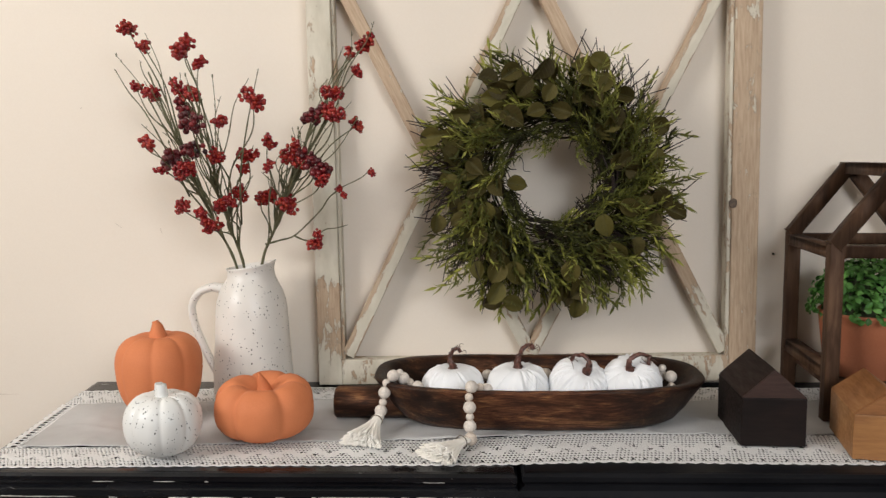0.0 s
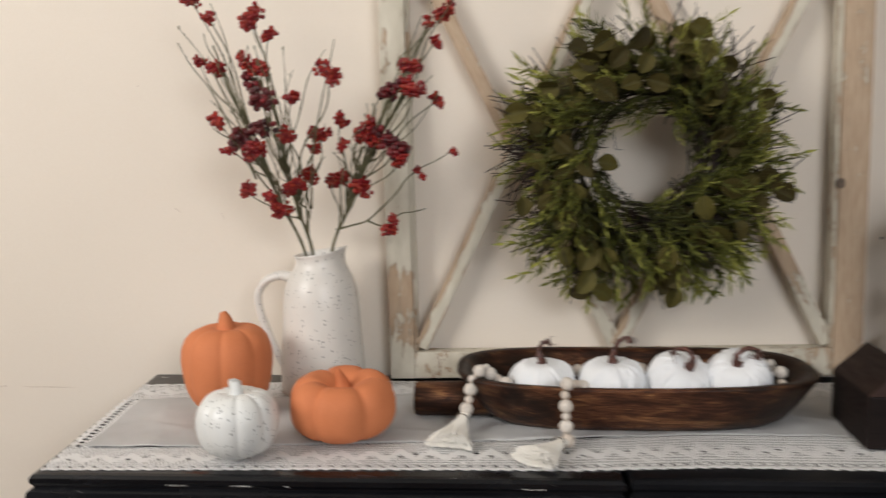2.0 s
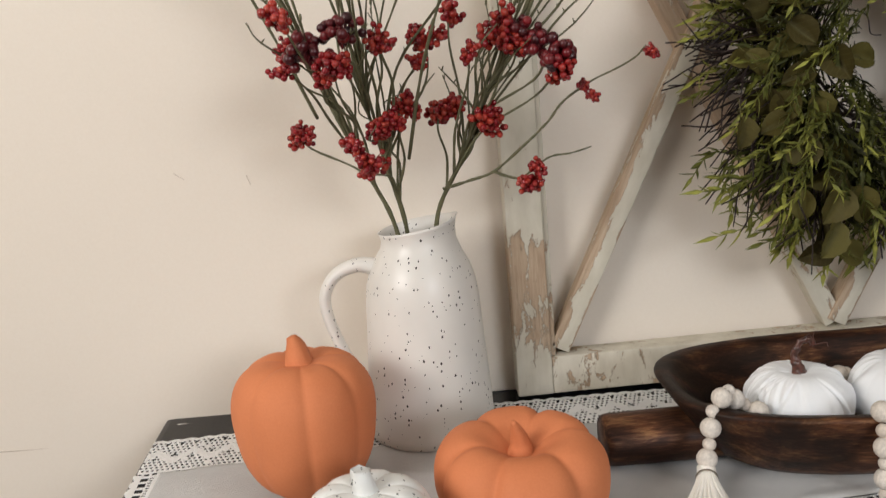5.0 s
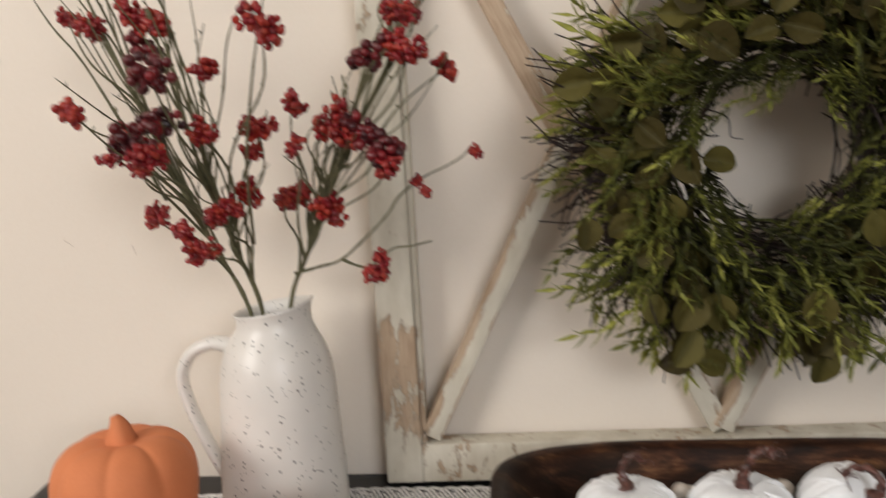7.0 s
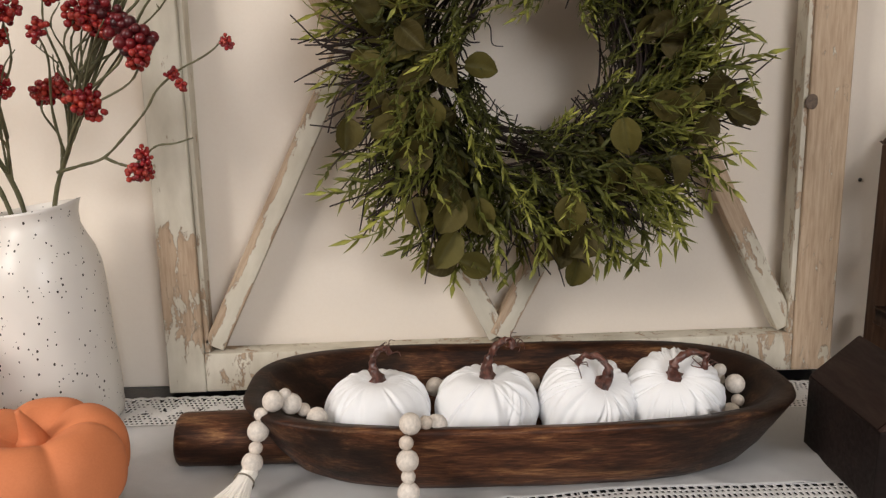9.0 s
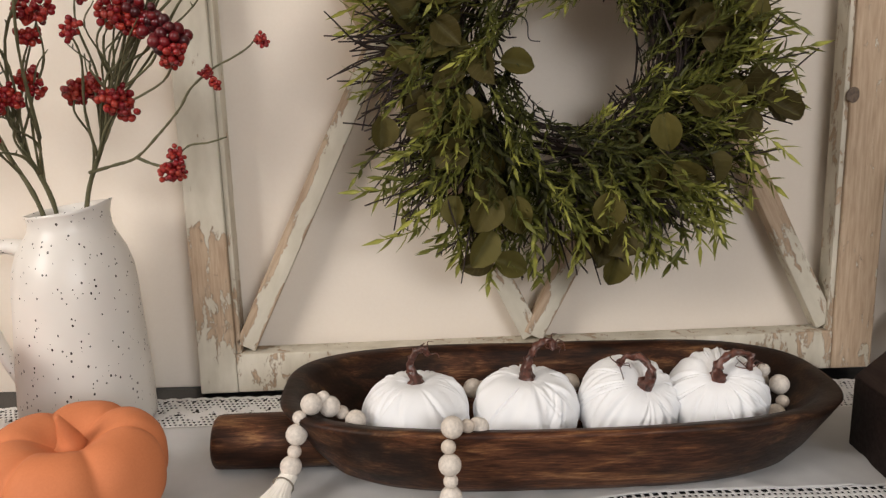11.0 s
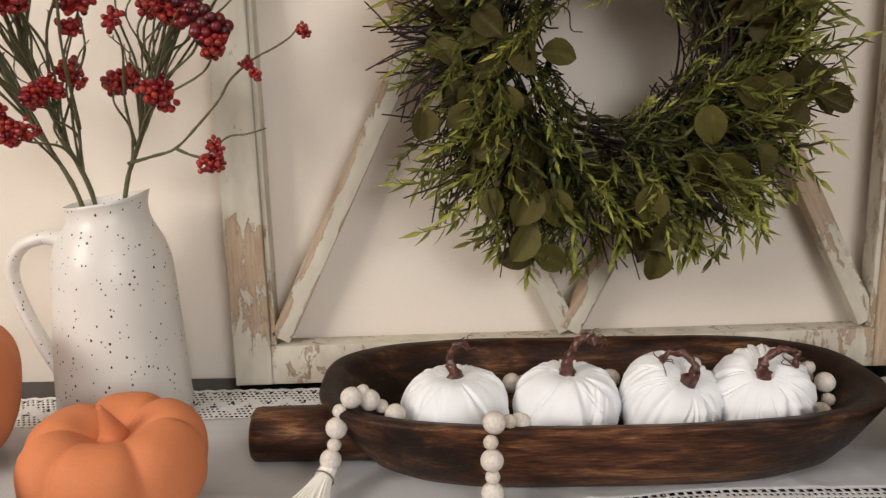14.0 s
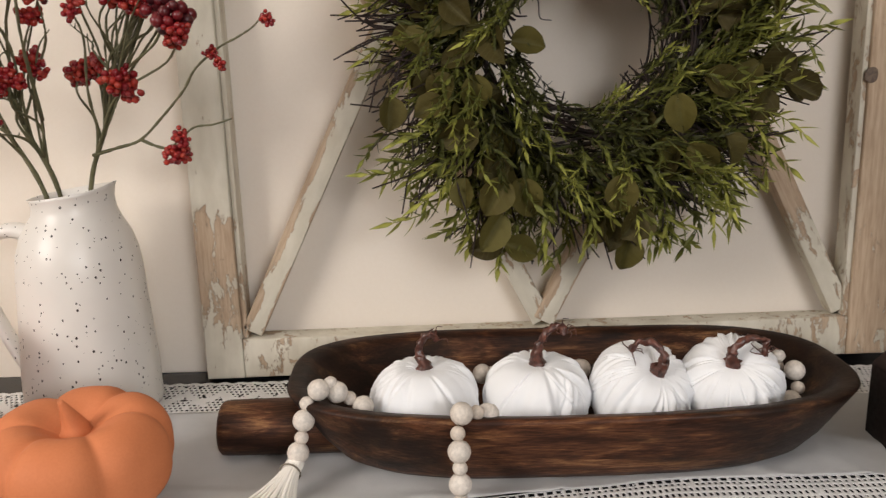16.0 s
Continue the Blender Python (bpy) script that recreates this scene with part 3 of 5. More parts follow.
# ---- the old window frame leaning on the wall ----
def old_frame():
    f = thing("rustic_lattice_panel", pose(-0.277, 1.600, TOP + 0.0036, 0, -0.72, 0), "weathered wooden panel with crossed bars and chipped cream paint", "wall panel")
    w, h, t = 0.855, 0.885, 0.034
    part("post", cube(-0.001, 0.0455, 0, t, 0.0, h, 0.002), CHIP_POST, f, "post with flaking cream paint over tan wood")
    part("post", cube(w - 0.0515, w, 0, t, 0.0, h, 0.002), CHIP_BARE, f, "mostly bare tan post with a knot")
    part("bead_strip", cube(w - 0.0585, w - 0.0520, 0.004, t, 0.0505, h - 0.0505, 0.001), CHIP_LIGHT, f, "narrow cream strip")
    part("bead_strip", cube(0.0460, 0.0520, 0.006, t, 0.0505, h - 0.0505, 0.001), CHIP_LIGHT, f, "narrow cream strip")
    part("bottom_rail", cube(0.0457, w - 0.0520, 0.001, t, 0.0, 0.050, 0.002), CHIP_LIGHT, f, "bottom rail in chipped cream paint")
    part("top_rail", cube(0.0460, w - 0.0520, 0.001, t, h - 0.050, h, 0.002), CHIP_LIGHT, f)
    lo, hi = 0.052, 0.833
    bars = ((0.0349, hi, 0.4208, lo, 0.009, CHIP_MORE), (0.0548, lo, 0.4400, hi, 0.006, CHIP_HALF), (0.4072, hi, 0.7999, lo, 0.009, CHIP_MORE), (0.4165, lo, 0.8211, hi, 0.006, CHIP_HALF))
    for xa, za, xb, zb, y, m in bars:
        half = Vector((xb - xa, 0, zb - za)).length / 2 - 0.006
        lean = math.degrees(math.atan2(xb - xa, zb - za))
        label = "tan bare diagonal bar" if m is CHIP_MORE else "diagonal bar in flaking cream paint"
        part("cross_bar", cube(-0.0128, 0.0128, 0, 0.024, -half, half, 0.0014), m, f, label, at=pose((xa + xb) / 2, y, (za + zb) / 2, 0, lean, 0))
    knot = bmesh.new()
    ball(knot, (0, 0, 0), 0.0082, 3, 1.15)
    for v in knot.verts:
        v.co = Vector((v.co.x * (1 + 0.2 * noise.noise(v.co * 200)), v.co.y * 0.10, v.co.z))
    part("knot", knot, KNOT, f, "dark round knot", at=pose(w - 0.049, 0.0, 0.347))


old_frame()


# ---- gourds ----
def gourd(rad, high, lobes, groove, dimple, skew=0.0, flat=2.3, pleats=0.0, seed=0, nphi=144, nth=44):
    """The body of a pumpkin standing on z = 0: ribs with creases between, and a dimple at the stem."""
    rng = random.Random(seed)
    off = [rng.uniform(-0.18, 0.18) for _ in range(lobes + 1)]
    amp = [rng.uniform(0.85, 1.15) for _ in range(lobes + 1)]
    folds = [(rng.uniform(0, 6.283), rng.uniform(-1.3, 1.3), rng.choice((0.024, 0.036, 0.055, 0.10)), rng.uniform(0.35, 1.3)) for _ in range(36)]
    rings = []
    for i in range(nth + 1):
        s = i / nth
        th = math.pi * (0.02 + 0.96 * s)
        cr = abs(math.sin(th)) ** (2 / flat)
        cz = -math.copysign(abs(math.cos(th)) ** (2 / flat), math.cos(th))
        ring = []
        for k in range(nphi):
            ph = 2 * math.pi * k / nphi
            u = ph / (2 * math.pi) * lobes
            idx = int(u) % lobes
            w = abs(math.sin(math.pi * (u + 0.10 * math.sin(ph * 2 + seed))))
            crease = (1 - w) ** 2.2
            g = 1 - groove * crease * (0.55 + 0.45 * cr) + 0.012 * amp[idx] * w
            if pleats:
                fade = 0.16 + 0.84 * abs(2 * s - 0.92) ** 1.3
                for pa, slant, wd, dp in folds:
                    q = (ph - pa - slant * s + math.pi) % (2 * math.pi) - math.pi
                    if abs(q) < 4 * wd:
                        g -= pleats * dp * fade * (math.exp(-((q / wd) ** 2)) - 0.5 * math.exp(-(((abs(q) - 1.9 * wd) / wd) ** 2)))
                g += 0.035 * noise.noise((math.cos(ph) * 2.2 + seed, math.sin(ph) * 2.2, s * 2))
            r = rad * cr * g * (1 + skew * cz)
            e = math.exp(-((cr / 0.42) ** 2))
            z = high / 2 * (1 + cz) - dimple * e * (cz > 0) - 0.3 * dimple * e * (cz < 0) * -1
            if cz > 0:
                z -= groove * high * 0.55 * crease * (1 - e) * min(cz * 1.2, 1) * (1 if not pleats else 0.4)
            ring.append(Vector((r * math.cos(ph), r * math.sin(ph), z)))
        rings.append(ring)
    return loft(rings)


def stem_mesh(pts, r0, r1, flare, sides=7):
    line = smooth_line(pts, 6)
    bm = bmesh.new()
    n, rings = len(line), []
    for i, p in enumerate(line):
        d = (line[min(i + 1, n - 1)] - line[max(i - 1, 0)]).normalized()
        s = d.cross(Vector((0.2, 0.97, 0.1))).normalized()
        u = s.cross(d)
        t = i / (n - 1)
        r = r0 + (r1 - r0) * t + flare * math.exp(-t * 9)
        ring = []
        for k in range(sides * 2):
            a = math.pi * k / sides + t * 0.8
            q = r * (1.0 if k % 2 else 0.80)
            ring.append(bm.verts.new(p + s * q * math.cos(a) + u * q * math.sin(a)))
        rings.append(ring)
    m = sides * 2
    for a, b in zip(rings, rings[1:]):
        for k in range(m):
            bm.faces.new((a[k], a[(k + 1) % m], b[(k + 1) % m], b[k]))
    bm.faces.new(rings[-1])
    bmesh.ops.recalc_face_normals(bm, faces=bm.faces)
    return bm


tall = thing("ceramic_pumpkin", pose(-0.520, 1.402, CLOTH, 0, 0, 20), "tall matte orange ceramic pumpkin on the lace runner", "pumpkin", "ceramic pumpkins")
part("body", gourd(0.0715, 0.153, 7, 0.036, 0.012, 0.12, 2.6, 0, 3), ORANGE, tall)
part("stem", stem_mesh([(0, 0, 0.128), (-0.001, 0, 0.146), (-0.002, 0.001, 0.160), (-0.005, 0.002, 0.170)], 0.0200, 0.0050, 0.006, 4), ORANGE, tall)
squat = thing("ceramic_pumpkin", pose(-0.3120, 1.300, CLOTH + 0.002, 4, 0, 8), "squat matte orange ceramic pumpkin on the lace runner", "pumpkin", "ceramic pumpkins")
part("body", gourd(0.0800, 0.1015, 6, 0.098, 0.031, 0.0, 2.55, 0, 5), ORANGE, squat)
part("stem", stem_mesh([(0.0, 0, 0.066), (0.0, 0, 0.080), (-0.003, -0.003, 0.095), (-0.007, -0.006, 0.108)], 0.0150, 0.0028, 0.014, 4), ORANGE, squat)
small = thing("ceramic_pumpkin", pose(-0.4475, 1.216, CLOTH, 0, 0, 12), "small white ceramic pumpkin with dark speckles", "pumpkin", "ceramic pumpkins")
part("body", gourd(0.0572, 0.101, 8, 0.050, 0.010, 0.03, 2.35, 0, 8), CERAMIC_COOL, small)
part("stem", stem_mesh([(0, 0, 0.079), (0, 0, 0.092), (-0.001, 0, 0.102), (-0.002, 0.001, 0.1085), (-0.002, 0.001, 0.110)], 0.0115, 0.0082, 0.008, 5), CERAMIC_COOL, small)


# ---- the pitcher ----
def pitcher():
    p = thing("pitcher", pose(-0.3905, 1.535, CLOTH), "tall cream stoneware pitcher with dark speckles, holding berry sprays", "pitcher")
    prof = [(0.070, 0.0), (0.0745, 0.003), (0.0750, 0.012), (0.0738, 0.045), (0.0712, 0.085), (0.0685, 0.125), (0.0668, 0.160), (0.0640, 0.184), (0.0580, 0.203), (0.0495, 0.218), (0.0440, 0.228), (0.0425, 0.238), (0.0435, 0.246), (0.0455, 0.2500)]
    inner = [(0.0440, 0.2500), (0.0405, 0.244), (0.0395, 0.232), (0.0425, 0.222), (0.052, 0.200), (0.062, 0.165), (0.068, 0.10), (0.070, 0.01)]
    rings, n = [], 72
    for r, z in prof + inner:
        ring = []
        for k in range(n):
            a = 2 * math.pi * k / n
            up = max(0, (z - 0.215) / 0.035)
            spout = max(0, math.cos(a)) ** 7
            rr = r * (1 + 0.06 * spout * up)
            zz = z + 0.0065 * up * math.cos(a) + 0.004 * spout * up
            ring.append(Vector((rr * math.cos(a), rr * math.sin(a), zz)))
        rings.append(ring)
    part("body", loft(rings), CERAMIC, p)
    line = smooth_line([(-0.050, 0, 0.204), (-0.074, 0, 0.208), (-0.100, 0, 0.197), (-0.1135, 0, 0.172), (-0.110, 0, 0.140), (-0.098, 0, 0.105), (-0.084, 0, 0.072), (-0.070, 0, 0.045)], 7)
    bm = bmesh.new()
    rings = []
    m = len(line)
    for i, q in enumerate(line):
        d = (line[min(i + 1, m - 1)] - line[max(i - 1, 0)]).normalized()
        s = Vector((0, 1, 0))
        u = s.cross(d)
        t = i / (m - 1)
        a, b = 0.0125 - 0.002 * math.sin(math.pi * t), 0.0068 + 0.004 * (1 - t) ** 6
        rings.append([q + s * a * math.cos(2 * math.pi * k / 14) + u * b * math.sin(2 * math.pi * k / 14) for k in range(14)])
    bm.free()
    part("handle", loft(rings), CERAMIC, p)


pitcher()


# ---- the dough bowl ----
def bowl():
    b = thing("dough_bowl", pose(0.137, 1.415, CLOTH), "long dark-burnt wooden dough bowl with a stub handle, holding fabric pumpkins", "bowl")
    n = 96

    def ring(a, w, z, sq):
        out = []
        for k in range(n):
            t = 2 * math.pi * k / n
            c, s = math.cos(t), math.sin(t)
            x, y = a * math.copysign(abs(c) ** (2 / sq), c), w * math.copysign(abs(s) ** (2 / sq), s)
            dip = -0.003 * (1 - min(abs(x) / 0.27, 1)) * (1 if z > 0.06 else 0)
            out.append(Vector((x, y, z + dip + 0.0007 * noise.noise((x * 20, y * 20, z * 20)))))
        return out

    outer = [ring(0.196, 0.074, 0.0, 3.0), ring(0.216, 0.0875, 0.0015, 3.1), ring(0.234, 0.100, 0.012, 3.1), ring(0.251, 0.1125, 0.032, 3.1), ring(0.266, 0.1222, 0.055, 3.1), ring(0.2765, 0.1268, 0.070, 3.1), ring(0.2810, 0.1285, 0.0765, 3.1)]
    rim = [ring(0.2800, 0.1278, 0.0790, 3.1), ring(0.2765, 0.1240, 0.0802, 3.1), ring(0.2660, 0.1135, 0.0785, 3.0)]
    inside = [ring(0.262, 0.1095, 0.0735, 2.8), ring(0.246, 0.101, 0.058, 2.7), ring(0.224, 0.088, 0.038, 2.6), ring(0.190, 0.070, 0.023, 2.5), ring(0.140, 0.046, 0.017, 2.3), ring(0.06, 0.02, 0.0155, 2.2)]
    body = part("body", loft(outer + rim + inside), BOWL_WOOD, b)
    body.data.materials.append(BOWL_INNER)  # burnt rim and hollow, darker still for the shade put into the hollow's colour
    for i in range((len(outer) + 1) * n, len(body.data.polygons)):
        body.data.polygons[i].material_index = 1
    body.data.polygons[(len(outer) + len(rim) + len(inside) - 1) * n].material_index = 0
    bm = bmesh.new()
    hx = (-0.3500, -0.3475, -0.3425, -0.30, -0.25, -0.215)
    rad = (0.0235, 0.0262, 0.0270, 0.0274, 0.0276, 0.0278)
    pts = [Vector((x, -0.014, r + 0.0002 * i)) for i, (x, r) in enumerate(zip(hx, (0.027,) * 6))]
    rings = []
    for q, r in zip(pts, rad):
        rings.append([q + Vector((0, r * 1.12 * math.cos(2 * math.pi * k / 28), r * math.sin(2 * math.pi * k / 28))) for k in range(28)])
    bm.free()
    part("handle", loft(rings), BOWL_DARK, b, "short round handle")


bowl()


# ---- fabric pumpkins ----
def fabric_pumpkin(x, y, z, tilt_x, tilt_y, turn, rad, high, stem, seed):
    p = thing("fabric_pumpkin", pose(x, y, z, tilt_x, tilt_y, turn) @ pose(0, 0, -high / 2), "plump white gathered cotton pumpkin with a dried brown stem", "pumpkin", "fabric pumpkins in the bowl")
    part("body", gourd(rad, high, 9, 0.006, 0.009, 0.0, 2.12, 0.115, seed, 384, 56), COTTON, p)
    line = smooth_line([(a * 1.0, b, high - 0.016 + c) for a, b, c in stem], 6)
    bm = stem_mesh([tuple(q) for q in line[::3]] + [tuple(line[-1])], 0.0048, 0.0026, 0.0095, 6)
    for v in bm.verts:
        v.co += Vector([0.0030 * noise.noise(v.co * 180 + Vector((i * 7.1, seed, 0))) for i in range(3)])
    s = part("stem", bm, STEM_BROWN, p, "curled dried brown stem")
    rng = random.Random(seed)
    end = line[-1]
    for i in range(6):
        d = Vector((rng.uniform(-1, 1), rng.uniform(-0.6, 0.6), rng.uniform(-0.2, 1))).normalized()
        e = end + d * rng.uniform(0.008, 0.016)
        pts = smooth_line([line[-3], end, e, e + Vector((d.z * 0.006, 0, -d.x * 0.007))], 4)
        part("tendril", tube(bmesh.new(), pts, 0.0009, 0.0003, 5), STEM_BROWN, s)


MID_Z = CLOTH + 0.0185 + 0.0405
fabric_pumpkin(-0.009, 1.392, MID_Z - 0.003, 2, 0, 0, 0.0530, 0.083, [(0, 0, 0), (0.000, 0, 0.013), (-0.005, 0, 0.026), (0.001, 0, 0.040), (0.010, -0.002, 0.043), (0.013, -0.002, 0.037)], 1)
fabric_pumpkin(0.103, 1.392, MID_Z - 0.002, 5, 0, 0, 0.0525, 0.085, [(0, 0, 0), (-0.002, 0, 0.016), (0.002, -0.002, 0.032), (0.011, -0.004, 0.046), (0.021, -0.006, 0.050), (0.024, -0.008, 0.043)], 2)
fabric_pumpkin(0.2055, 1.388, MID_Z + 0.000, 32, 18, 0, 0.0515, 0.092, [(0, 0, 0), (0.001, -0.002, 0.016), (-0.003, 0.003, 0.029), (-0.014, 0.010, 0.031), (-0.026, 0.013, 0.025), (-0.029, 0.010, 0.014)], 3)
fabric_pumpkin(0.2955, 1.388, MID_Z + 0.004, 33, -10, 0, 0.0505, 0.096, [(0.0, 0, 0), (-0.003, 0.0, 0.014), (0.003, 0.007, 0.024), (0.018, 0.012, 0.024), (0.032, 0.010, 0.019), (0.030, 0.002, 0.008)], 6)


# ---- the bead garland ----
def bead_mesh(r):
    bm = bmesh.new()
    bmesh.ops.create_uvsphere(bm, u_segments=20, v_segments=14, radius=r)
    for v in bm.verts:
        if abs(v.co.z) > r * 0.93:
            v.co.z = math.copysign(r * 0.93, v.co.z)
    return mesh_of("bead", bm, BEAD)


def tassel(parent, top, way, length, spread, seed, flat, count, thick):
    """A knot of yarn: a bound neck and many threads that fan out and settle on the cloth."""
    rng = random.Random(seed)
    top, way = Vector(top), Vector(way).normalized()
    side = way.cross(Vector((0, 0, 1))).normalized()
    up = side.cross(way)
    bm = bmesh.new()
    for i in range(count):
        a, q = rng.uniform(0, 2 * math.pi), math.sqrt(rng.random())
        o = side * math.cos(a) * q + up * math.sin(a) * q * flat
        ln = length * rng.uniform(0.93, 1.05)
        pts = [top + o * 0.0075, top + way * ln * 0.22 + o * 0.0090, top + way * ln * 0.6 + o * spread * 0.55, top + way * ln + o * spread]
        lift = 0.002 + 0.009 * rng.random()
        pts = [Vector((p.x, p.y, max(p.z, CLOTH + lift * (1.0, 1.0, 0.8, 0.45)[k]))) for k, p in enumerate(pts)]
        tube(bm, smooth_line(pts, 4), thick, thick * 0.6, 5, 1, True)
    t = part("tassel", bm, TASSEL, parent, "cream cotton yarn tassel")
    ring = [top + way * length * 0.16 + (side * math.cos(k * math.pi / 8) + up * math.sin(k * math.pi / 8)) * 0.0098 for k in range(17)]
    part("binding", tube(bmesh.new(), ring, 0.0009, 0.0009, 5, 1, False), STRING, t, "thin dark binding string")


def garland():
    g = thing("bead_garland", pose(0, 0, 0), "pale wooden bead garland with cream tassels, laid through the bowl", "garland")
    big, little = bead_mesh(0.0102), bead_mesh(0.0066)
    z = CLOTH
    runs = (
        [(-0.127, 1.329, 0.903, 1), (-0.1235, 1.332, 0.9165, 0), (-0.121, 1.335, 0.9320, 1), (-0.118, 1.338, 0.9475, 0), (-0.107, 1.343, 0.9585, 1), (-0.097, 1.352, 0.9610, 0), (-0.091, 1.352, 0.9520, 1), (-0.080, 1.356, 0.9440, 0), (-0.067, 1.352, 0.9370, 1)],
        [(0.0205, 1.276, 0.8795, 0), (0.020, 1.277, 0.8945, 1), (0.020, 1.278, 0.9095, 0), (0.0195, 1.279, 0.9245, 1), (0.0185, 1.281, 0.9405, 0), (0.0225, 1.2905, 0.9545, 1), (0.0365, 1.298, 0.9520, 0), (0.047, 1.309, 0.9450, 1)],
        [(0.051, 1.425, 0.937, 1), (0.061, 1.428, 0.937, 0), (0.046, 1.335, 0.918, 1), (0.156, 1.335, 0.912, 1), (0.168, 1.330, 0.912, 0), (0.153, 1.425, 0.940, 1)],
        [(0.351, 1.407, 0.955, 0), (0.352, 1.375, 0.920, 1), (0.362, 1.383, 0.930, 0), (0.3635, 1.396, 0.943, 1), (0.349, 1.365, 0.908, 0), (0.352, 1.42, 0.940, 1)],
    )
    rng = random.Random(12)
    for run in runs:
        for x, y, zz, kind in run:
            shared("bead", big if kind else little, g, pose(x, y, zz, rng.uniform(-25, 25), rng.uniform(-25, 25), rng.uniform(0, 360)))
    for run in runs[:2]:
        part("cord", tube(bmesh.new(), smooth_line([q[:3] for q in run], 3), 0.0013, 0.0013, 5), STRING, g, "thin dark jute cord")
    tassel(g, (-0.129, 1.326, 0.8955), (-0.020, -0.070, -0.020), 0.084, 0.036, 3, 0.65, 330, 0.0017)
    shared("bead", big, g, pose(0.021, 1.258, z + 0.0105, 80, 0, 60))
    tassel(g, (0.014, 1.253, z + 0.012), (-0.042, -0.066, 0.0), 0.084, 0.036, 5, 0.45, 340, 0.0018)


garland()


# ---- wooden houses ----
def wooden_house(at, w, d, eave, ridge, body, roof, gable_tone, label):
    h = thing("wooden_house", at, label, "house ornament", "wooden houses")
    part("body", cube(-w / 2, w / 2, 0, d, 0, eave, 0.0016), body, h, smooth=False)

    def prism(y0, y1, bev):
        ring = lambda y: [Vector((-w / 2, y, eave + 0.0004)), Vector((w / 2, y, eave + 0.0004)), Vector((0, y, ridge))]
        bm = loft([ring(y0), ring(y1)])
        bmesh.ops.recalc_face_normals(bm, faces=bm.faces)
        bmesh.ops.bevel(bm, geom=bm.edges[:], offset=bev, segments=2, affect="EDGES")
        return bm

    part("roof", prism(0.0052, d, 0.0010), roof, h, smooth=False)
    part("gable", prism(0, 0.005, 0.0006), gable_tone, h, "gable whose tone holds the light on the front", smooth=False)


wooden_house(pose(0.489, 1.258, CLOTH, 0, 0, -3.0), 0.098, 0.146, 0.0765, 0.1215, WALNUT, WALNUT_ROOF, WALNUT_LIT_GABLE, "dark espresso wooden block house with a gabled roof")
wooden_house(pose(0.633, 1.197, CLOTH, 0, 0, -11.0), 0.096, 0.146, 0.068, 0.104, HONEY, HONEY_ROOF, HONEY_GABLE_TONE, "honey-brown wooden block house with a gabled roof")


# ---- the house-shaped lantern and its plant ----
def lantern():
    t = thing("wooden_lantern", pose(0.736, 1.497, CLOTH, 0, 0, -4.5), "brown stained wooden lantern frame in the shape of a house", "lantern")
    hw, hd, eave, ridge, s = 0.098, 0.113, 0.301, 0.424, 0.0235
    up = (0, 1, 0)
    for x in (-hw, hw):
        for y in (-hd, hd):
            part("post", cube(x - s / 2, x + s / 2, y - s / 2, y + s / 2, 0, eave, 0.0015), LANTERN_WOOD, t)
    for x in (-hw, hw):
        part("side_rail", beam(bmesh.new(), (x, -hd + s / 2, eave - 0.014), (x, hd - s / 2, eave - 0.014), 0.022, 0.020, 0.0015, (0, 0, 1)), LANTERN_WOOD, t)
        part("side_rail", beam(bmesh.new(), (x, -hd + s / 2, 0.082), (x, hd - s / 2, 0.082), 0.022, 0.022, 0.0015, (0, 0, 1)), LANTERN_WOOD, t)
    for y in (-hd, hd):
        part("cross_rail", beam(bmesh.new(), (-hw + s / 2, y, eave - 0.013), (hw - s / 2, y, eave - 0.013), 0.020, 0.022, 0.0015, (0, 1, 0)), LANTERN_WOOD, t)
        part("cross_rail", beam(bmesh.new(), (-hw + s / 2, y, 0.052), (hw - s / 2, y, 0.052), 0.020, 0.022, 0.0015, (0, 1, 0)), LANTERN_WOOD, t)
        for sg in (-1, 1):
            part("rafter", beam(bmesh.new(), (sg * (hw + 0.004), y + 0.0004 * sg, eave - 0.004), (sg * 0.004, y + 0.0004 * sg, ridge), 0.024, 0.0235, 0.0015, up), LANTERN_WOOD, t)
    part("ridge_bar", beam(bmesh.new(), (0, -hd - 0.012, ridge - 0.001), (0, hd + 0.012, ridge - 0.001), 0.024, 0.022, 0.0015, (0, 0, 1)), LANTERN_WOOD, t)
    part("shelf", cube(-hw + s / 2, hw - s / 2, -hd + 0.011, hd - 0.011, 0.044, 0.0545, 0.001), LANTERN_WOOD, t)


lantern()


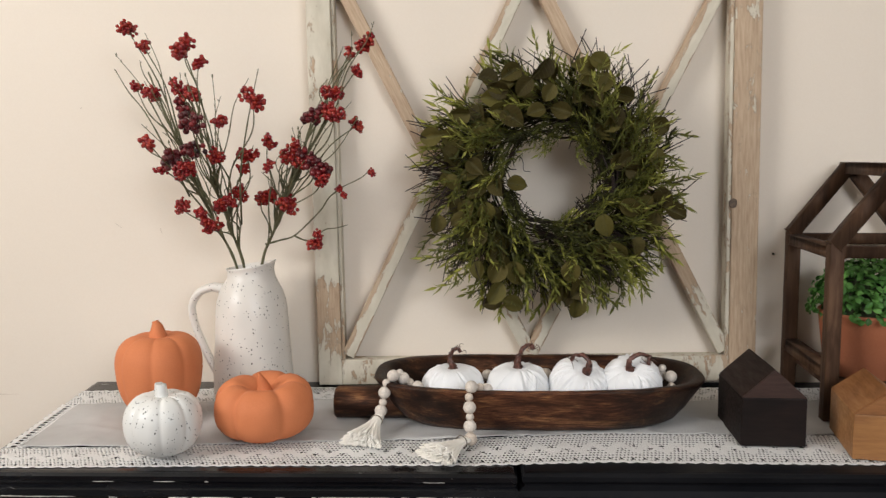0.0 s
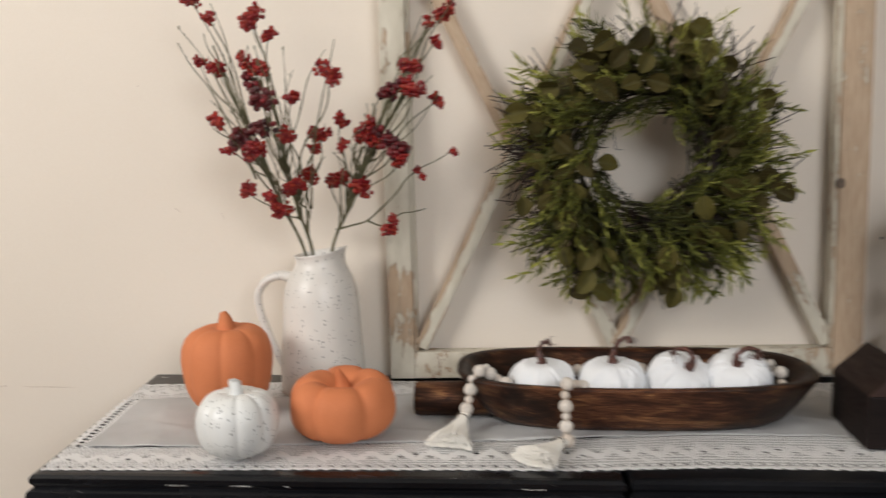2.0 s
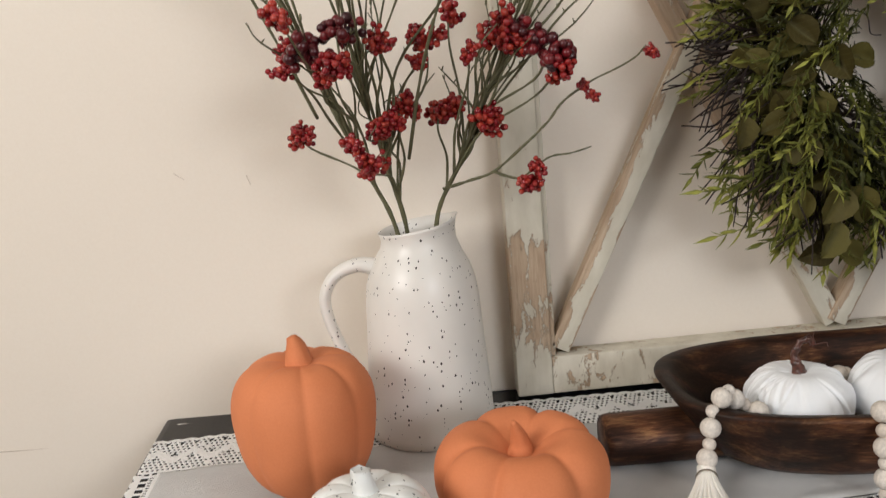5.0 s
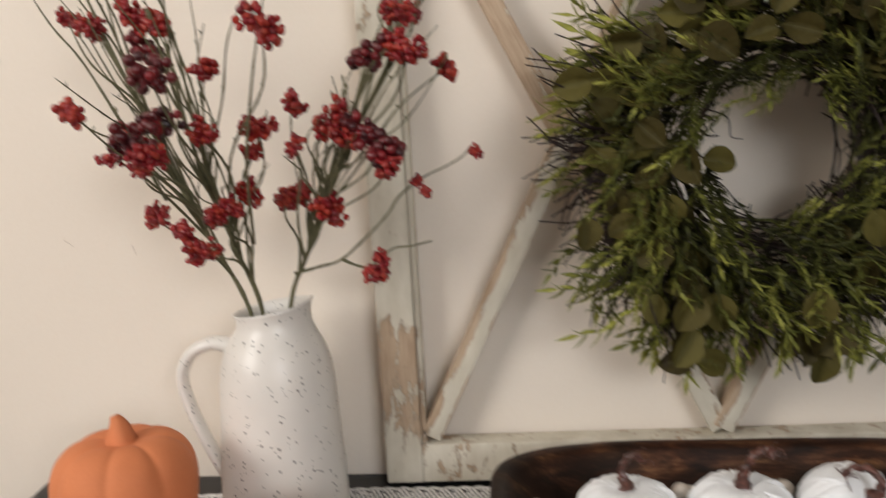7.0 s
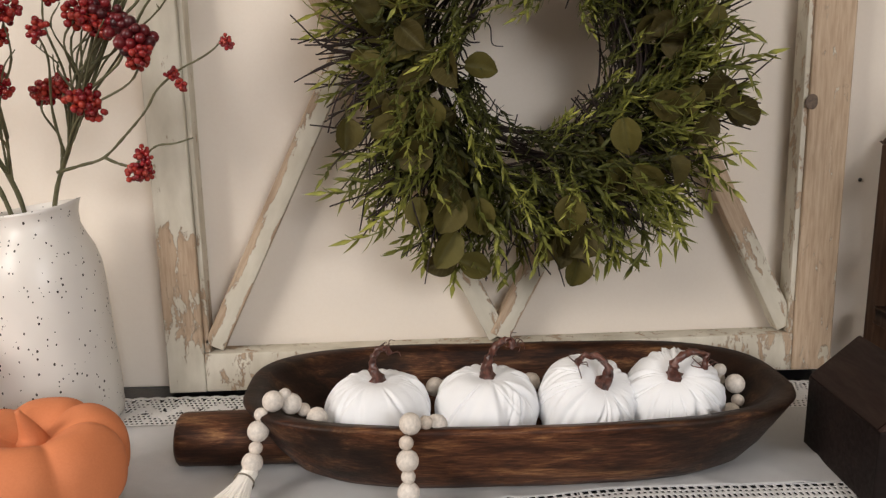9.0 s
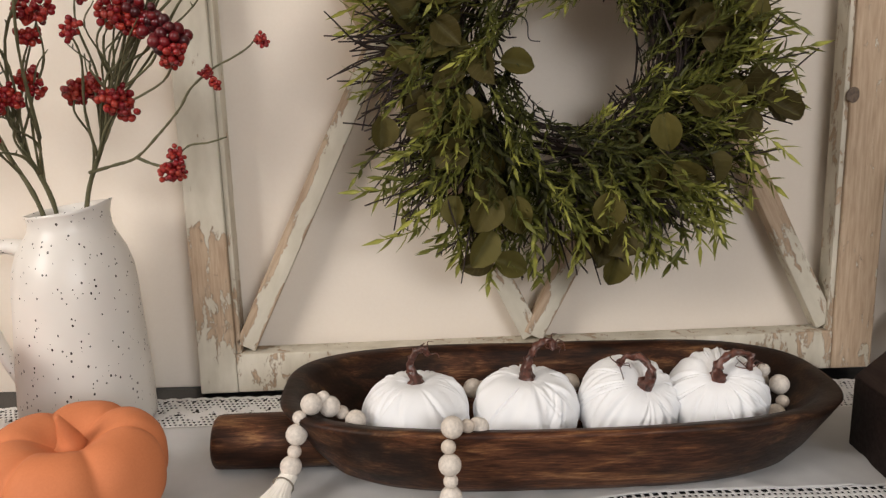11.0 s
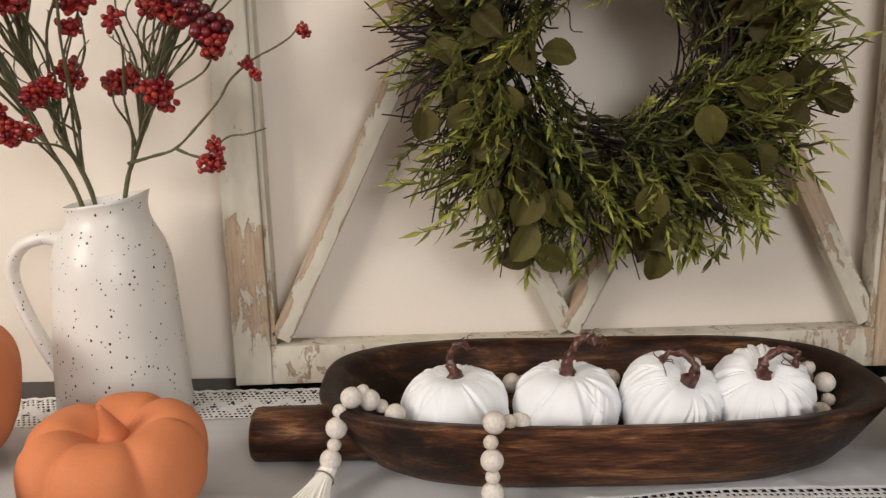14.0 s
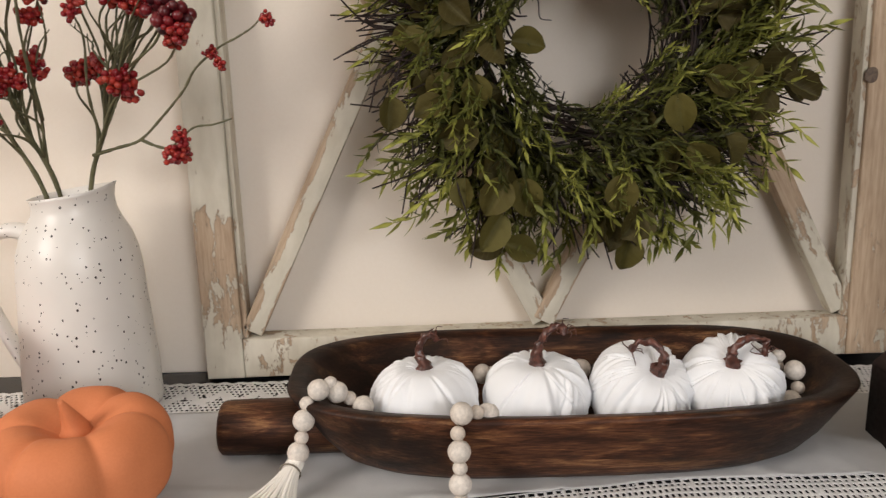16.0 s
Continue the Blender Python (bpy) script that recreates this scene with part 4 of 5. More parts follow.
def plant():
    p = thing("potted_boxwood", pose(0.737, 1.497, CLOTH + 0.055), "bright green boxwood plant in a terracotta pot inside the lantern", "plant")
    n, rings = 56, []
    for r, z in [(0.064, 0), (0.068, 0.003), (0.0805, 0.104), (0.082, 0.108), (0.082, 0.114), (0.0785, 0.115), (0.0755, 0.112), (0.074, 0.098)]:
        rings.append([Vector((r * math.cos(2 * math.pi * k / n), r * math.sin(2 * math.pi * k / n), z)) for k in range(n)])
    pot = part("pot", loft(rings), TERRACOTTA, p, "plain terracotta pot")
    rng = random.Random(21)
    bm = bmesh.new()
    for i in range(900):
        a, e = rng.uniform(0, 2 * math.pi), rng.uniform(-0.12, 1.35)
        d = Vector((math.cos(a) * math.cos(e), math.sin(a) * math.cos(e), math.sin(e)))
        q = rng.uniform(0.72, 1.06)
        c = Vector((0, 0, 0.118)) + Vector((d.x * 0.098, d.y * 0.096, d.z * 0.088)) * q
        nrm = (d + Vector((rng.uniform(-1, 1), rng.uniform(-1, 1), rng.uniform(-0.2, 1))) * 0.8).normalized()
        s = nrm.orthogonal().normalized()
        s = Matrix.Rotation(rng.uniform(0, 6.28), 3, nrm) @ s
        u = nrm.cross(s)
        ln, w = rng.uniform(0.013, 0.019), rng.uniform(0.008, 0.012)
        mid = [bm.verts.new(c + s * ln * f + nrm * -0.003 * g) for f, g in ((-0.5, 0.4), (0.0, 0.0), (0.5, 1.0))]
        le = [bm.verts.new(c + s * ln * f + u * w * 0.5 * k + nrm * 0.0022) for f, k in ((-0.2, 0.9), (0.22, 0.95))]
        ri = [bm.verts.new(c + s * ln * f - u * w * 0.5 * k + nrm * 0.0022) for f, k in ((-0.2, 0.9), (0.22, 0.95))]
        for f in ((mid[0], mid[1], le[0]), (mid[1], le[1], le[0]), (mid[1], mid[2], le[1]), (mid[0], ri[0], mid[1]), (mid[1], ri[0], ri[1]), (mid[1], ri[1], mid[2])):
            bm.faces.new(f)
    part("foliage", bm, BOXWOOD, p, "dense small glossy green leaves")["kind"] = "stuff"
    core = bmesh.new()
    ball(core, (0, 0, 0.116), 0.074, 3, 0.80)
    part("moss_core", core, SOIL, p)


plant()


# ---- berry sprays in the pitcher ----
def cluster_mesh(size, berry, count, seed, material):
    rng = random.Random(seed)
    bm = bmesh.new()
    spots = []
    tries = 0
    lobes = [Vector((rng.uniform(-1, 1), rng.uniform(-1, 1), rng.uniform(-0.7, 0.7))) * size * 0.52 for _ in range(4)]
    while len(spots) < count and tries < count * 40:
        tries += 1
        d = Vector((rng.gauss(0, 1), rng.gauss(0, 1), rng.gauss(0, 1))).normalized()
        p = lobes[rng.randrange(4)] + d * size * rng.uniform(0.15, 0.62)
        if all((p - q).length > berry * 1.4 for q in spots):
            spots.append(p)
    for p in spots:
        ball(bm, p, berry * rng.uniform(0.82, 1.15), 2)
    for p in spots:
        tube(bm, [Vector((0, 0, -size * 0.7)), p * 0.55, p], 0.0006, 0.0005, 4, 1, False)
    return mesh_of("berry_head", bm, material)


RED = [cluster_mesh(0.0205, 0.0034, 56, i, BERRY) for i in range(5)]
RED_SMALL = [cluster_mesh(0.0140, 0.0033, 24, 10 + i, BERRY) for i in range(4)]
BLACKISH = [cluster_mesh(0.0205, 0.0050, 24, 20 + i, BERRY_DARK) for i in range(3)]


def spray(mouth, top, clusters, twigs, seed, extra=()):
    """One artificial spray: a stalk in the pitcher, forked branches and berry clusters (x, y, z, kind 0 red, 1 small, 2 dark)."""
    rng = random.Random(seed)
    base = Vector((mouth[0] + (mouth[0] + 0.3905) * -0.6, 1.535, CLOTH + 0.02))
    s = thing("berry_spray", pose(*base), "artificial spray of red and dark berries on green stalks", "berry spray", "berry sprays in the pitcher")
    m, t = Vector(mouth) - base, Vector(top) - base
    bend = m.lerp(t, 0.5) + Vector((-0.010, 0, 0.010))
    axis = smooth_line([(0, 0, 0), m * 0.55, m, m.lerp(bend, 0.45), bend, t], 8)
    part("stalk", tube(bmesh.new(), axis, 0.0038, 0.0014, 7, 1, True, 0.25, seed), STALK, s, "thin grey-green wired stalk")

    def from_axis(p, low):
        z = max(m.z + 0.01, m.z + (p.z - m.z) * low)
        return min(axis, key=lambda q: abs(q.z - z) + (q.z < m.z) * 9)

    def branch(p, low, r0, r1, name):
        a = from_axis(p, low)
        d = p - a
        j = Vector((rng.uniform(-1, 1), rng.uniform(-1, 1), rng.uniform(-0.6, 0.6)))
        c1 = a + d * 0.35 + Vector((0, 0, 0.07 * d.length)) + j * 0.008
        c2 = a + d * 0.72 + j * -0.012 + Vector((0, 0, 0.02 * d.length))
        line = smooth_line([a, c1, c2, p], 5)
        bm = tube(bmesh.new(), line, r0, r1, 5, 1, True, 0.4, rng.randint(0, 999))
        for q in line[6::4]:
            if rng.random() < 0.55:
                e = q + Vector((rng.uniform(-1, 1), rng.uniform(-1, 1), rng.uniform(0.4, 1.6))).normalized() * 0.005
                tube(bm, [q, q.lerp(e, 0.5), e], 0.0011, 0.0005, 5)
        return part(name, bm, STALK, s)

    for x, y, z, kind in clusters:
        p = Vector((x, y, z)) - base
        low = rng.uniform(0.18, 0.50)
        br = branch(p, low, 0.0017, 0.0010, "branch")
        me = (RED, RED_SMALL, BLACKISH)[kind]
        shared("berry_head", me[rng.randrange(len(me))], s, Matrix.Translation(p) @ Euler((rng.uniform(-0.5, 0.5), rng.uniform(-0.5, 0.5), rng.uniform(0, 6.28))).to_matrix().to_4x4() @ Matrix.Diagonal((*[rng.uniform(0.88, 1.12)] * 3, 1)))
        if rng.random() < 0.6:
            q = p + Vector((rng.uniform(-0.03, 0.03), rng.uniform(-0.02, 0.02), rng.uniform(0.018, 0.05)))
            branch(q, low + 0.2, 0.0015, 0.0006, "twig")
    for i in range(twigs):
        x, y, z, kind = clusters[rng.randrange(len(clusters))]
        p = Vector((x, y, z)) - base
        p = p.lerp(t, rng.uniform(0.1, 0.6)) + Vector((rng.uniform(-0.025, 0.025), rng.uniform(-0.03, 0.03), rng.uniform(0.0, 0.05)))
        tw = branch(p, rng.uniform(0.2, 0.55), 0.0013, 0.0006, "twig")
        bud = bmesh.new()
        ball(bud, p + Vector((0, 0, 0.001)), 0.0016, 1, 2.4)
        part("bud", bud, STALK, s)
    for pts in extra:
        line = smooth_line([Vector(q) - base for q in pts], 7)
        part("branch", tube(bmesh.new(), line, 0.0018, 0.0008, 6, 1, True, 0.4, 5), STALK, s)
    return s


spray((-0.4135, 1.523, 1.118), (-0.540, 1.462, 1.47),
      [(-0.571, 1.455, 1.543, 0), (-0.538, 1.44, 1.512, 1), (-0.574, 1.489, 1.446, 1), (-0.535, 1.471, 1.437, 0), (-0.489, 1.317, 1.343, 1), (-0.505, 1.41, 1.303, 1), (-0.454, 1.374, 1.303, 0), (-0.477, 1.395, 1.318, 2), (-0.511, 1.519, 1.236, 0), (-0.500, 1.45, 1.325, 0), (-0.444, 1.43, 1.222, 1), (-0.462, 1.38, 1.292, 1)], 4, 31,
      [[(-0.485, 1.49, 1.25), (-0.520, 1.47, 1.34), (-0.548, 1.46, 1.40), (-0.575, 1.46, 1.435), (-0.598, 1.46, 1.475)]])
spray((-0.402, 1.531, 1.118), (-0.452, 1.405, 1.44),
      [(-0.457, 1.40, 1.503, 0), (-0.432, 1.405, 1.478, 1), (-0.470, 1.423, 1.435, 0), (-0.445, 1.42, 1.425, 1), (-0.473, 1.434, 1.405, 2), (-0.428, 1.336, 1.376, 2), (-0.395, 1.383, 1.378, 1), (-0.431, 1.432, 1.204, 0), (-0.420, 1.457, 1.237, 0), (-0.388, 1.470, 1.258, 0), (-0.413, 1.41, 1.325, 0), (-0.440, 1.385, 1.33, 2), (-0.364, 1.443, 1.323, 0), (-0.329, 1.353, 1.414, 0), (-0.405, 1.46, 1.245, 1), (-0.372, 1.45, 1.30, 1)], 5, 32,
      [[(-0.392, 1.49, 1.20), (-0.372, 1.42, 1.29), (-0.345, 1.37, 1.37), (-0.329, 1.353, 1.42), (-0.318, 1.35, 1.462)]])
third_spray = spray((-0.3665, 1.529, 1.124), (-0.205, 1.435, 1.41),
      [(-0.339, 1.484, 1.348, 1), (-0.325, 1.422, 1.305, 1), (-0.354, 1.505, 1.248, 0), (-0.297, 1.480, 1.239, 0), (-0.290, 1.457, 1.328, 0), (-0.246, 1.439, 1.299, 2), (-0.262, 1.45, 1.322, 2), (-0.206, 1.422, 1.391, 0), (-0.243, 1.44, 1.388, 2), (-0.215, 1.447, 1.430, 0), (-0.160, 1.49, 1.519, 0), (-0.188, 1.475, 1.500, 1), (-0.176, 1.47, 1.47, 1), (-0.172, 1.445, 1.375, 1), (-0.232, 1.44, 1.286, 0), (-0.272, 1.45, 1.316, 0), (-0.335, 1.50, 1.255, 1), (-0.222, 1.43, 1.40, 0)], 9, 33,
      [[(-0.357, 1.52, 1.160), (-0.328, 1.512, 1.168), (-0.300, 1.505, 1.177), (-0.270, 1.490, 1.202), (-0.243, 1.475, 1.228), (-0.227, 1.465, 1.249), (-0.200, 1.45, 1.268), (-0.178, 1.440, 1.278), (-0.160, 1.43, 1.288), (-0.150, 1.424, 1.299)],
       [(-0.300, 1.505, 1.177), (-0.284, 1.504, 1.170), (-0.270, 1.503, 1.168), (-0.256, 1.497, 1.178), (-0.239, 1.49, 1.190), (-0.218, 1.482, 1.193), (-0.197, 1.475, 1.199)]])


def side_heads(s):
    """The low side branch's own berries."""
    for i, (x, y, z, k) in enumerate(((-0.261, 1.496, 1.163, 0), (-0.255, 1.49, 1.180, 1), (-0.206, 1.452, 1.264, 1), (-0.198, 1.450, 1.252, 1), (-0.147, 1.420, 1.293, 1))):
        sc = 0.62 if i > 1 else 0.85
        shared("berry_head", (RED, RED_SMALL)[k][i % 3], s, Matrix.Translation(Vector((x, y, z)) - s.matrix_basis.translation) @ Matrix.Diagonal((sc, sc, sc, 1)))


side_heads(third_spray)


# ---- the wreath ----
def round_leaf(length, width, cup, seed):
    """An ovate leaf on a thin petiole: from the origin along +x, face to +z."""
    rng = random.Random(seed)
    bm = bmesh.new()
    rows = []
    for i in range(9):
        t = i / 8
        w = width * 0.5 * math.sin(math.pi * min(t * 0.95 + 0.045, 1)) ** 0.60 * (1.04 - 0.08 * t)
        x = length * t
        droop = -cup * t * t
        rows.append([bm.verts.new((x, w * k, droop + 0.36 * abs(k) * w * 2 + 0.0020 * (i % 2) * (abs(k) > 0.1) + 0.0014 * rng.uniform(-1, 1) - (0.0022 if k == 0 else 0))) for k in (-1, -0.72, -0.36, 0, 0.36, 0.72, 1)])
    for a, c in zip(rows, rows[1:]):
        for k in range(6):
            bm.faces.new((a[k], c[k], c[k + 1], a[k + 1]))
    tube(bm, smooth_line([(-0.022, 0, -0.006), (-0.010, 0, -0.001), (0, 0, -0.001)], 3), 0.0009, 0.0007, 4)
    return mesh_of("round_leaf", bm, ROUND_LEAF)


def sprig_mesh(length, n, leaf, seed, material, broad=1.0):
    """A willow sprig from the origin along +x, with narrow pointed leaves."""
    rng = random.Random(seed)
    bm = bmesh.new()
    pts = smooth_line([(0, 0, 0), (length * 0.35, rng.uniform(-0.006, 0.006), 0.004), (length * 0.7, rng.uniform(-0.012, 0.012), 0.002), (length, rng.uniform(-0.018, 0.018), -0.006)], 5)
    tube(bm, pts, 0.0012, 0.0006, 4)
    bm.verts.ensure_lookup_table()
    stem = list(bm.verts)
    for i in range(n):
        t = 0.12 + 0.88 * i / (n - 1)
        f = t * (len(pts) - 1)
        k = min(int(f), len(pts) - 2)
        p = pts[k].lerp(pts[k + 1], f - k)
        d = (pts[k + 1] - pts[k]).normalized()
        roll = i * 2.4 + rng.uniform(-0.5, 0.5)
        side = Vector((0, math.cos(roll), math.sin(roll)))
        way = (d * rng.uniform(0.45, 1.0) + side * rng.uniform(0.5, 1.0)).normalized() if i < n - 1 else d
        nrm = way.cross(side.cross(d)).normalized() if i < n - 1 else Vector((0, 0, 1))
        across = way.cross(nrm).normalized()
        ln, w = leaf * rng.uniform(0.60, 1.25), leaf * rng.uniform(0.085, 0.120) * broad
        bend = rng.uniform(-0.006, 0.010)
        row = []
        for q, g in ((0, 0.35), (0.28, 1.0), (0.62, 0.62)):
            c = p + way * ln * q - nrm * bend * q * q
            row.append((bm.verts.new(c + across * w * g), bm.verts.new(c - nrm * w * 0.35), bm.verts.new(c - across * w * g)))
        foot = min(stem, key=lambda q: (q.co - p).length)
        bm.faces.new((foot, row[0][0], row[0][1]))
        bm.faces.new((foot, row[0][1], row[0][2]))
        tip = bm.verts.new(p + way * ln - nrm * bend)
        for a, c in zip(row, row[1:]):
            bm.faces.new((a[0], c[0], c[1], a[1]))
            bm.faces.new((a[1], c[1], c[2], a[2]))
        bm.faces.new((row[-1][0], tip, row[-1][1]))
        bm.faces.new((row[-1][1], tip, row[-1][2]))
    return mesh_of("willow_sprig", bm, material)


def frame_to(p, way, face):
    """A pose at p with x along way and z as near as can be to face."""
    x = way.normalized()
    y = face.cross(x).normalized()
    z = x.cross(y)
    m = Matrix((x, y, z)).transposed().to_4x4()
    m.translation = p
    return m


def wreath():
    w = thing("wreath", pose(0.171, 1.556, 1.279), "round green wreath of willow sprigs, olive leaves and dark vine", "wreath")
    rng = random.Random(77)
    bm = bmesh.new()
    for i in range(58):  # the twisted vine ring
        r0, ph, q = rng.uniform(0.083, 0.145), rng.uniform(0, 6.28), rng.uniform(0.003, 0.010)
        span, y0, f = rng.uniform(1.6, 4.6), rng.uniform(-0.026, 0.034), rng.uniform(3, 7)
        pts = [Vector(((r0 + q * math.sin(f * a + ph)) * math.cos(a + ph), y0 + q * math.cos(f * a), (r0 + q * math.sin(f * a + ph)) * math.sin(a + ph))) for a in np.linspace(0, span, 26)]
        tube(bm, pts, rng.uniform(0.0014, 0.0028), 0.0009, 5, 1, True, 0.3, i)
    for i in range(34):  # thicker where the vine lies bare
        a0, r0, q = math.radians(rng.uniform(-45, 40)), rng.uniform(0.086, 0.128), rng.uniform(0.002, 0.006)
        y0, span = rng.uniform(-0.055, -0.005), rng.uniform(0.5, 1.1)
        pts = [Vector(((r0 + q * math.sin(6 * a)) * math.cos(a0 + a), y0 + q * math.cos(5 * a), (r0 + q * math.sin(6 * a)) * math.sin(a0 + a))) for a in np.linspace(0, span, 12)]
        tube(bm, pts, rng.uniform(0.0014, 0.0026), 0.0009, 5, 1, True, 0.3, i)
    part("vine_ring", bm, TWIG, w, "twisted dark brown vine ring")
    bm = bmesh.new()
    for i in range(620):  # loose ends of the vine
        a = rng.uniform(0, 2 * math.pi)
        if rng.random() < 0.5:
            a = math.radians(rng.choice((200, 215, 225, 300, 315, 325, 35, 45, 165, 180)) + rng.uniform(-14, 14))
        o, t = Vector((math.cos(a), 0, math.sin(a))), Vector((-math.sin(a), 0, math.cos(a)))
        inward = rng.random() < 0.13
        r0 = rng.uniform(0.085, 0.10) if inward else rng.uniform(0.125, 0.175)
        p = o * r0 + Vector((0, rng.uniform(-0.05, 0.02), 0))
        d = (o * (-0.8 if inward else rng.uniform(0.5, 1.0)) + t * rng.uniform(-0.2, 1.0) + Vector((0, rng.uniform(-0.35, 0.15), 0))).normalized()
        ln = rng.uniform(0.014, 0.034) if inward else rng.uniform(0.055, 0.115)
        c = d.cross(Vector((0, 1, 0))) * rng.uniform(-0.25, 0.25) * ln
        tube(bm, smooth_line([p, p + d * ln * 0.5 + c, p + d * ln], 4), 0.0014, 0.0008, 4, 1, False)
    loose = part("vine_fringe", bm, TWIG, w, "fine dark vine ends")
    loose["kind"] = "stuff"
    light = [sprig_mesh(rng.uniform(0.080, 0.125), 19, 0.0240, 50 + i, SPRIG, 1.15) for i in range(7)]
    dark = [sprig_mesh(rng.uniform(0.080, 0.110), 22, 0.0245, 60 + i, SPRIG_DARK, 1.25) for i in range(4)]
    for i in range(420):
        a = 2 * math.pi * (i + rng.uniform(-0.4, 0.4)) / 420 * 9
        o, t = Vector((math.cos(a), 0, math.sin(a))), Vector((-math.sin(a), 0, math.cos(a)))
        outer = i % 5 in (0, 2)
        r0 = rng.uniform(0.115, 0.160) if outer else rng.uniform(0.067, 0.148)
        turn = rng.uniform(0.1, 1.1) if outer else rng.uniform(0.55, 1.75)
        y = rng.uniform(-0.055, 0.010) if outer else rng.uniform(-0.075, -0.005)
        way = o * math.cos(turn) + t * math.sin(turn) + Vector((0, rng.uniform(-0.38, 0.08), 0))
        # shaded tone mostly inside; the lit right side draws more of the bright one
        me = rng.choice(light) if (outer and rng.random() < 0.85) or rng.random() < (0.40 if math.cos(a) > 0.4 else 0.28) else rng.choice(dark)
        face = Vector((rng.uniform(-0.5, 0.5), -1, rng.uniform(-0.2, 0.6)))
        sc = rng.uniform(0.67, 1.02) * ((0.84 if 5 < math.degrees(a) % 360 < 65 else 1.0) + 0.22 * noise.noise((o.x * 4.5, o.z * 4.5, 3.3)) if outer else 0.85)
        if not outer and r0 < 0.10:
            sc *= 0.82
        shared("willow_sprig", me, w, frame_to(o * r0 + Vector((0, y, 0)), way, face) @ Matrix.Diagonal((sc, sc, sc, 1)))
    for a0, count in ((226, 16), (246, 6), (308, 18), (334, 3), (20, 2), (150, 6)):  # longer sprigs at the lower corners
        for k in range(count):
            a = math.radians(a0 + rng.uniform(-15, 15))
            o, t = Vector((math.cos(a), 0, math.sin(a))), Vector((-math.sin(a), 0, math.cos(a)))
            way = o + t * rng.uniform(-0.5, 0.6) + Vector((0, rng.uniform(-0.2, 0.08), -0.15))
            sc = rng.uniform(0.75, 1.0)
            shared("willow_sprig", rng.choice(light), w, frame_to(o * rng.uniform(0.150, 0.180) + Vector((0, rng.uniform(-0.045, 0.0), 0)), way, Vector((rng.uniform(-0.4, 0.4), -1, rng.uniform(-0.2, 0.6)))) @ Matrix.Diagonal((sc, sc, sc, 1)))
    for a0, count in ((345, 4), (8, 4), (262, 6), (292, 6), (170, 5), (130, 5), (60, 6), (205, 8), (20, 6), (320, 5)):  # fresh tips that lie over the face
        for k in range(count):
            a = math.radians(a0 + rng.uniform(-16, 16))
            o, t = Vector((math.cos(a), 0, math.sin(a))), Vector((-math.sin(a), 0, math.cos(a)))
            way = o * rng.uniform(0.2, 1.0) + t * rng.uniform(-0.3, 1.0) + Vector((0, rng.uniform(-0.45, -0.05), 0))
            sc = rng.uniform(0.6, 0.85)
            shared("willow_sprig", rng.choice(light), w, frame_to(o * rng.uniform(0.105, 0.165) + Vector((0, rng.uniform(-0.085, -0.055), 0)), way, Vector((rng.uniform(-0.4, 0.4), -1, rng.uniform(0, 0.6)))) @ Matrix.Diagonal((sc, sc, sc, 1)))
    for a0, spin, count in ((78, 2.7, 5), (95, 2.4, 4), (62, -2.6, 3), (272, 2.5, 4), (150, 1.9, 3), (25, 2.2, 3)):  # tips that reach into the opening
        for k in range(count):
            a = math.radians(a0 + rng.uniform(-10, 10))
            o, t = Vector((math.cos(a), 0, math.sin(a))), Vector((-math.sin(a), 0, math.cos(a)))
            way = o * math.cos(spin) + t * math.sin(spin) + Vector((0, rng.uniform(-0.3, 0.0), 0))
            sc = rng.uniform(0.42, 0.62)
            shared("willow_sprig", rng.choice(light), w, frame_to(o * rng.uniform(0.095, 0.112) + Vector((0, rng.uniform(-0.065, -0.035), 0)), way, Vector((rng.uniform(-0.4, 0.4), -1, rng.uniform(0, 0.6)))) @ Matrix.Diagonal((sc, sc, sc, 1)))
    for pts in ([(-0.075, -0.03, 0.045), (-0.055, -0.045, 0.035), (-0.052, -0.05, 0.015), (-0.040, -0.05, 0.012)], [(-0.085, -0.03, -0.02), (-0.062, -0.05, -0.034), (-0.045, -0.05, -0.055)], [(0.085, -0.02, 0.03), (0.062, -0.045, 0.040), (0.048, -0.05, 0.036)], [(0.09, -0.03, -0.005), (0.072, -0.045, 0.0), (0.064, -0.045, 0.008)]):  # stray tendrils across the middle
        part("tendril", tube(bmesh.new(), smooth_line(pts, 5), 0.0009, 0.0005, 4, 1, True, 0.3, 2), TWIG, w)
    leaves = [round_leaf(rng.uniform(0.038, 0.046), rng.uniform(0.030, 0.037), rng.uniform(-0.004, 0.014), 90 + i) for i in range(6)]
    def stand(x, z, depth, sc, spin):
        """One round leaf with its middle at x, z of the wreath, hanging outwards and down."""
        o = Vector((x, 0, z)).normalized()
        way = (o * 0.55 + Vector((math.sin(spin), 0, -0.55 + 0.5 * math.cos(spin))) + Vector((0, rng.uniform(-0.30, 0.12), 0))).normalized()
        face = Vector((rng.uniform(-0.7, 0.7), -1, rng.uniform(-0.45, 0.7)))
        p = Vector((x, depth, z)) - way * 0.020 * sc
        shared("round_leaf", rng.choice(leaves), w, frame_to(p, way, face) @ Matrix.Diagonal((sc, sc, sc, 1)))

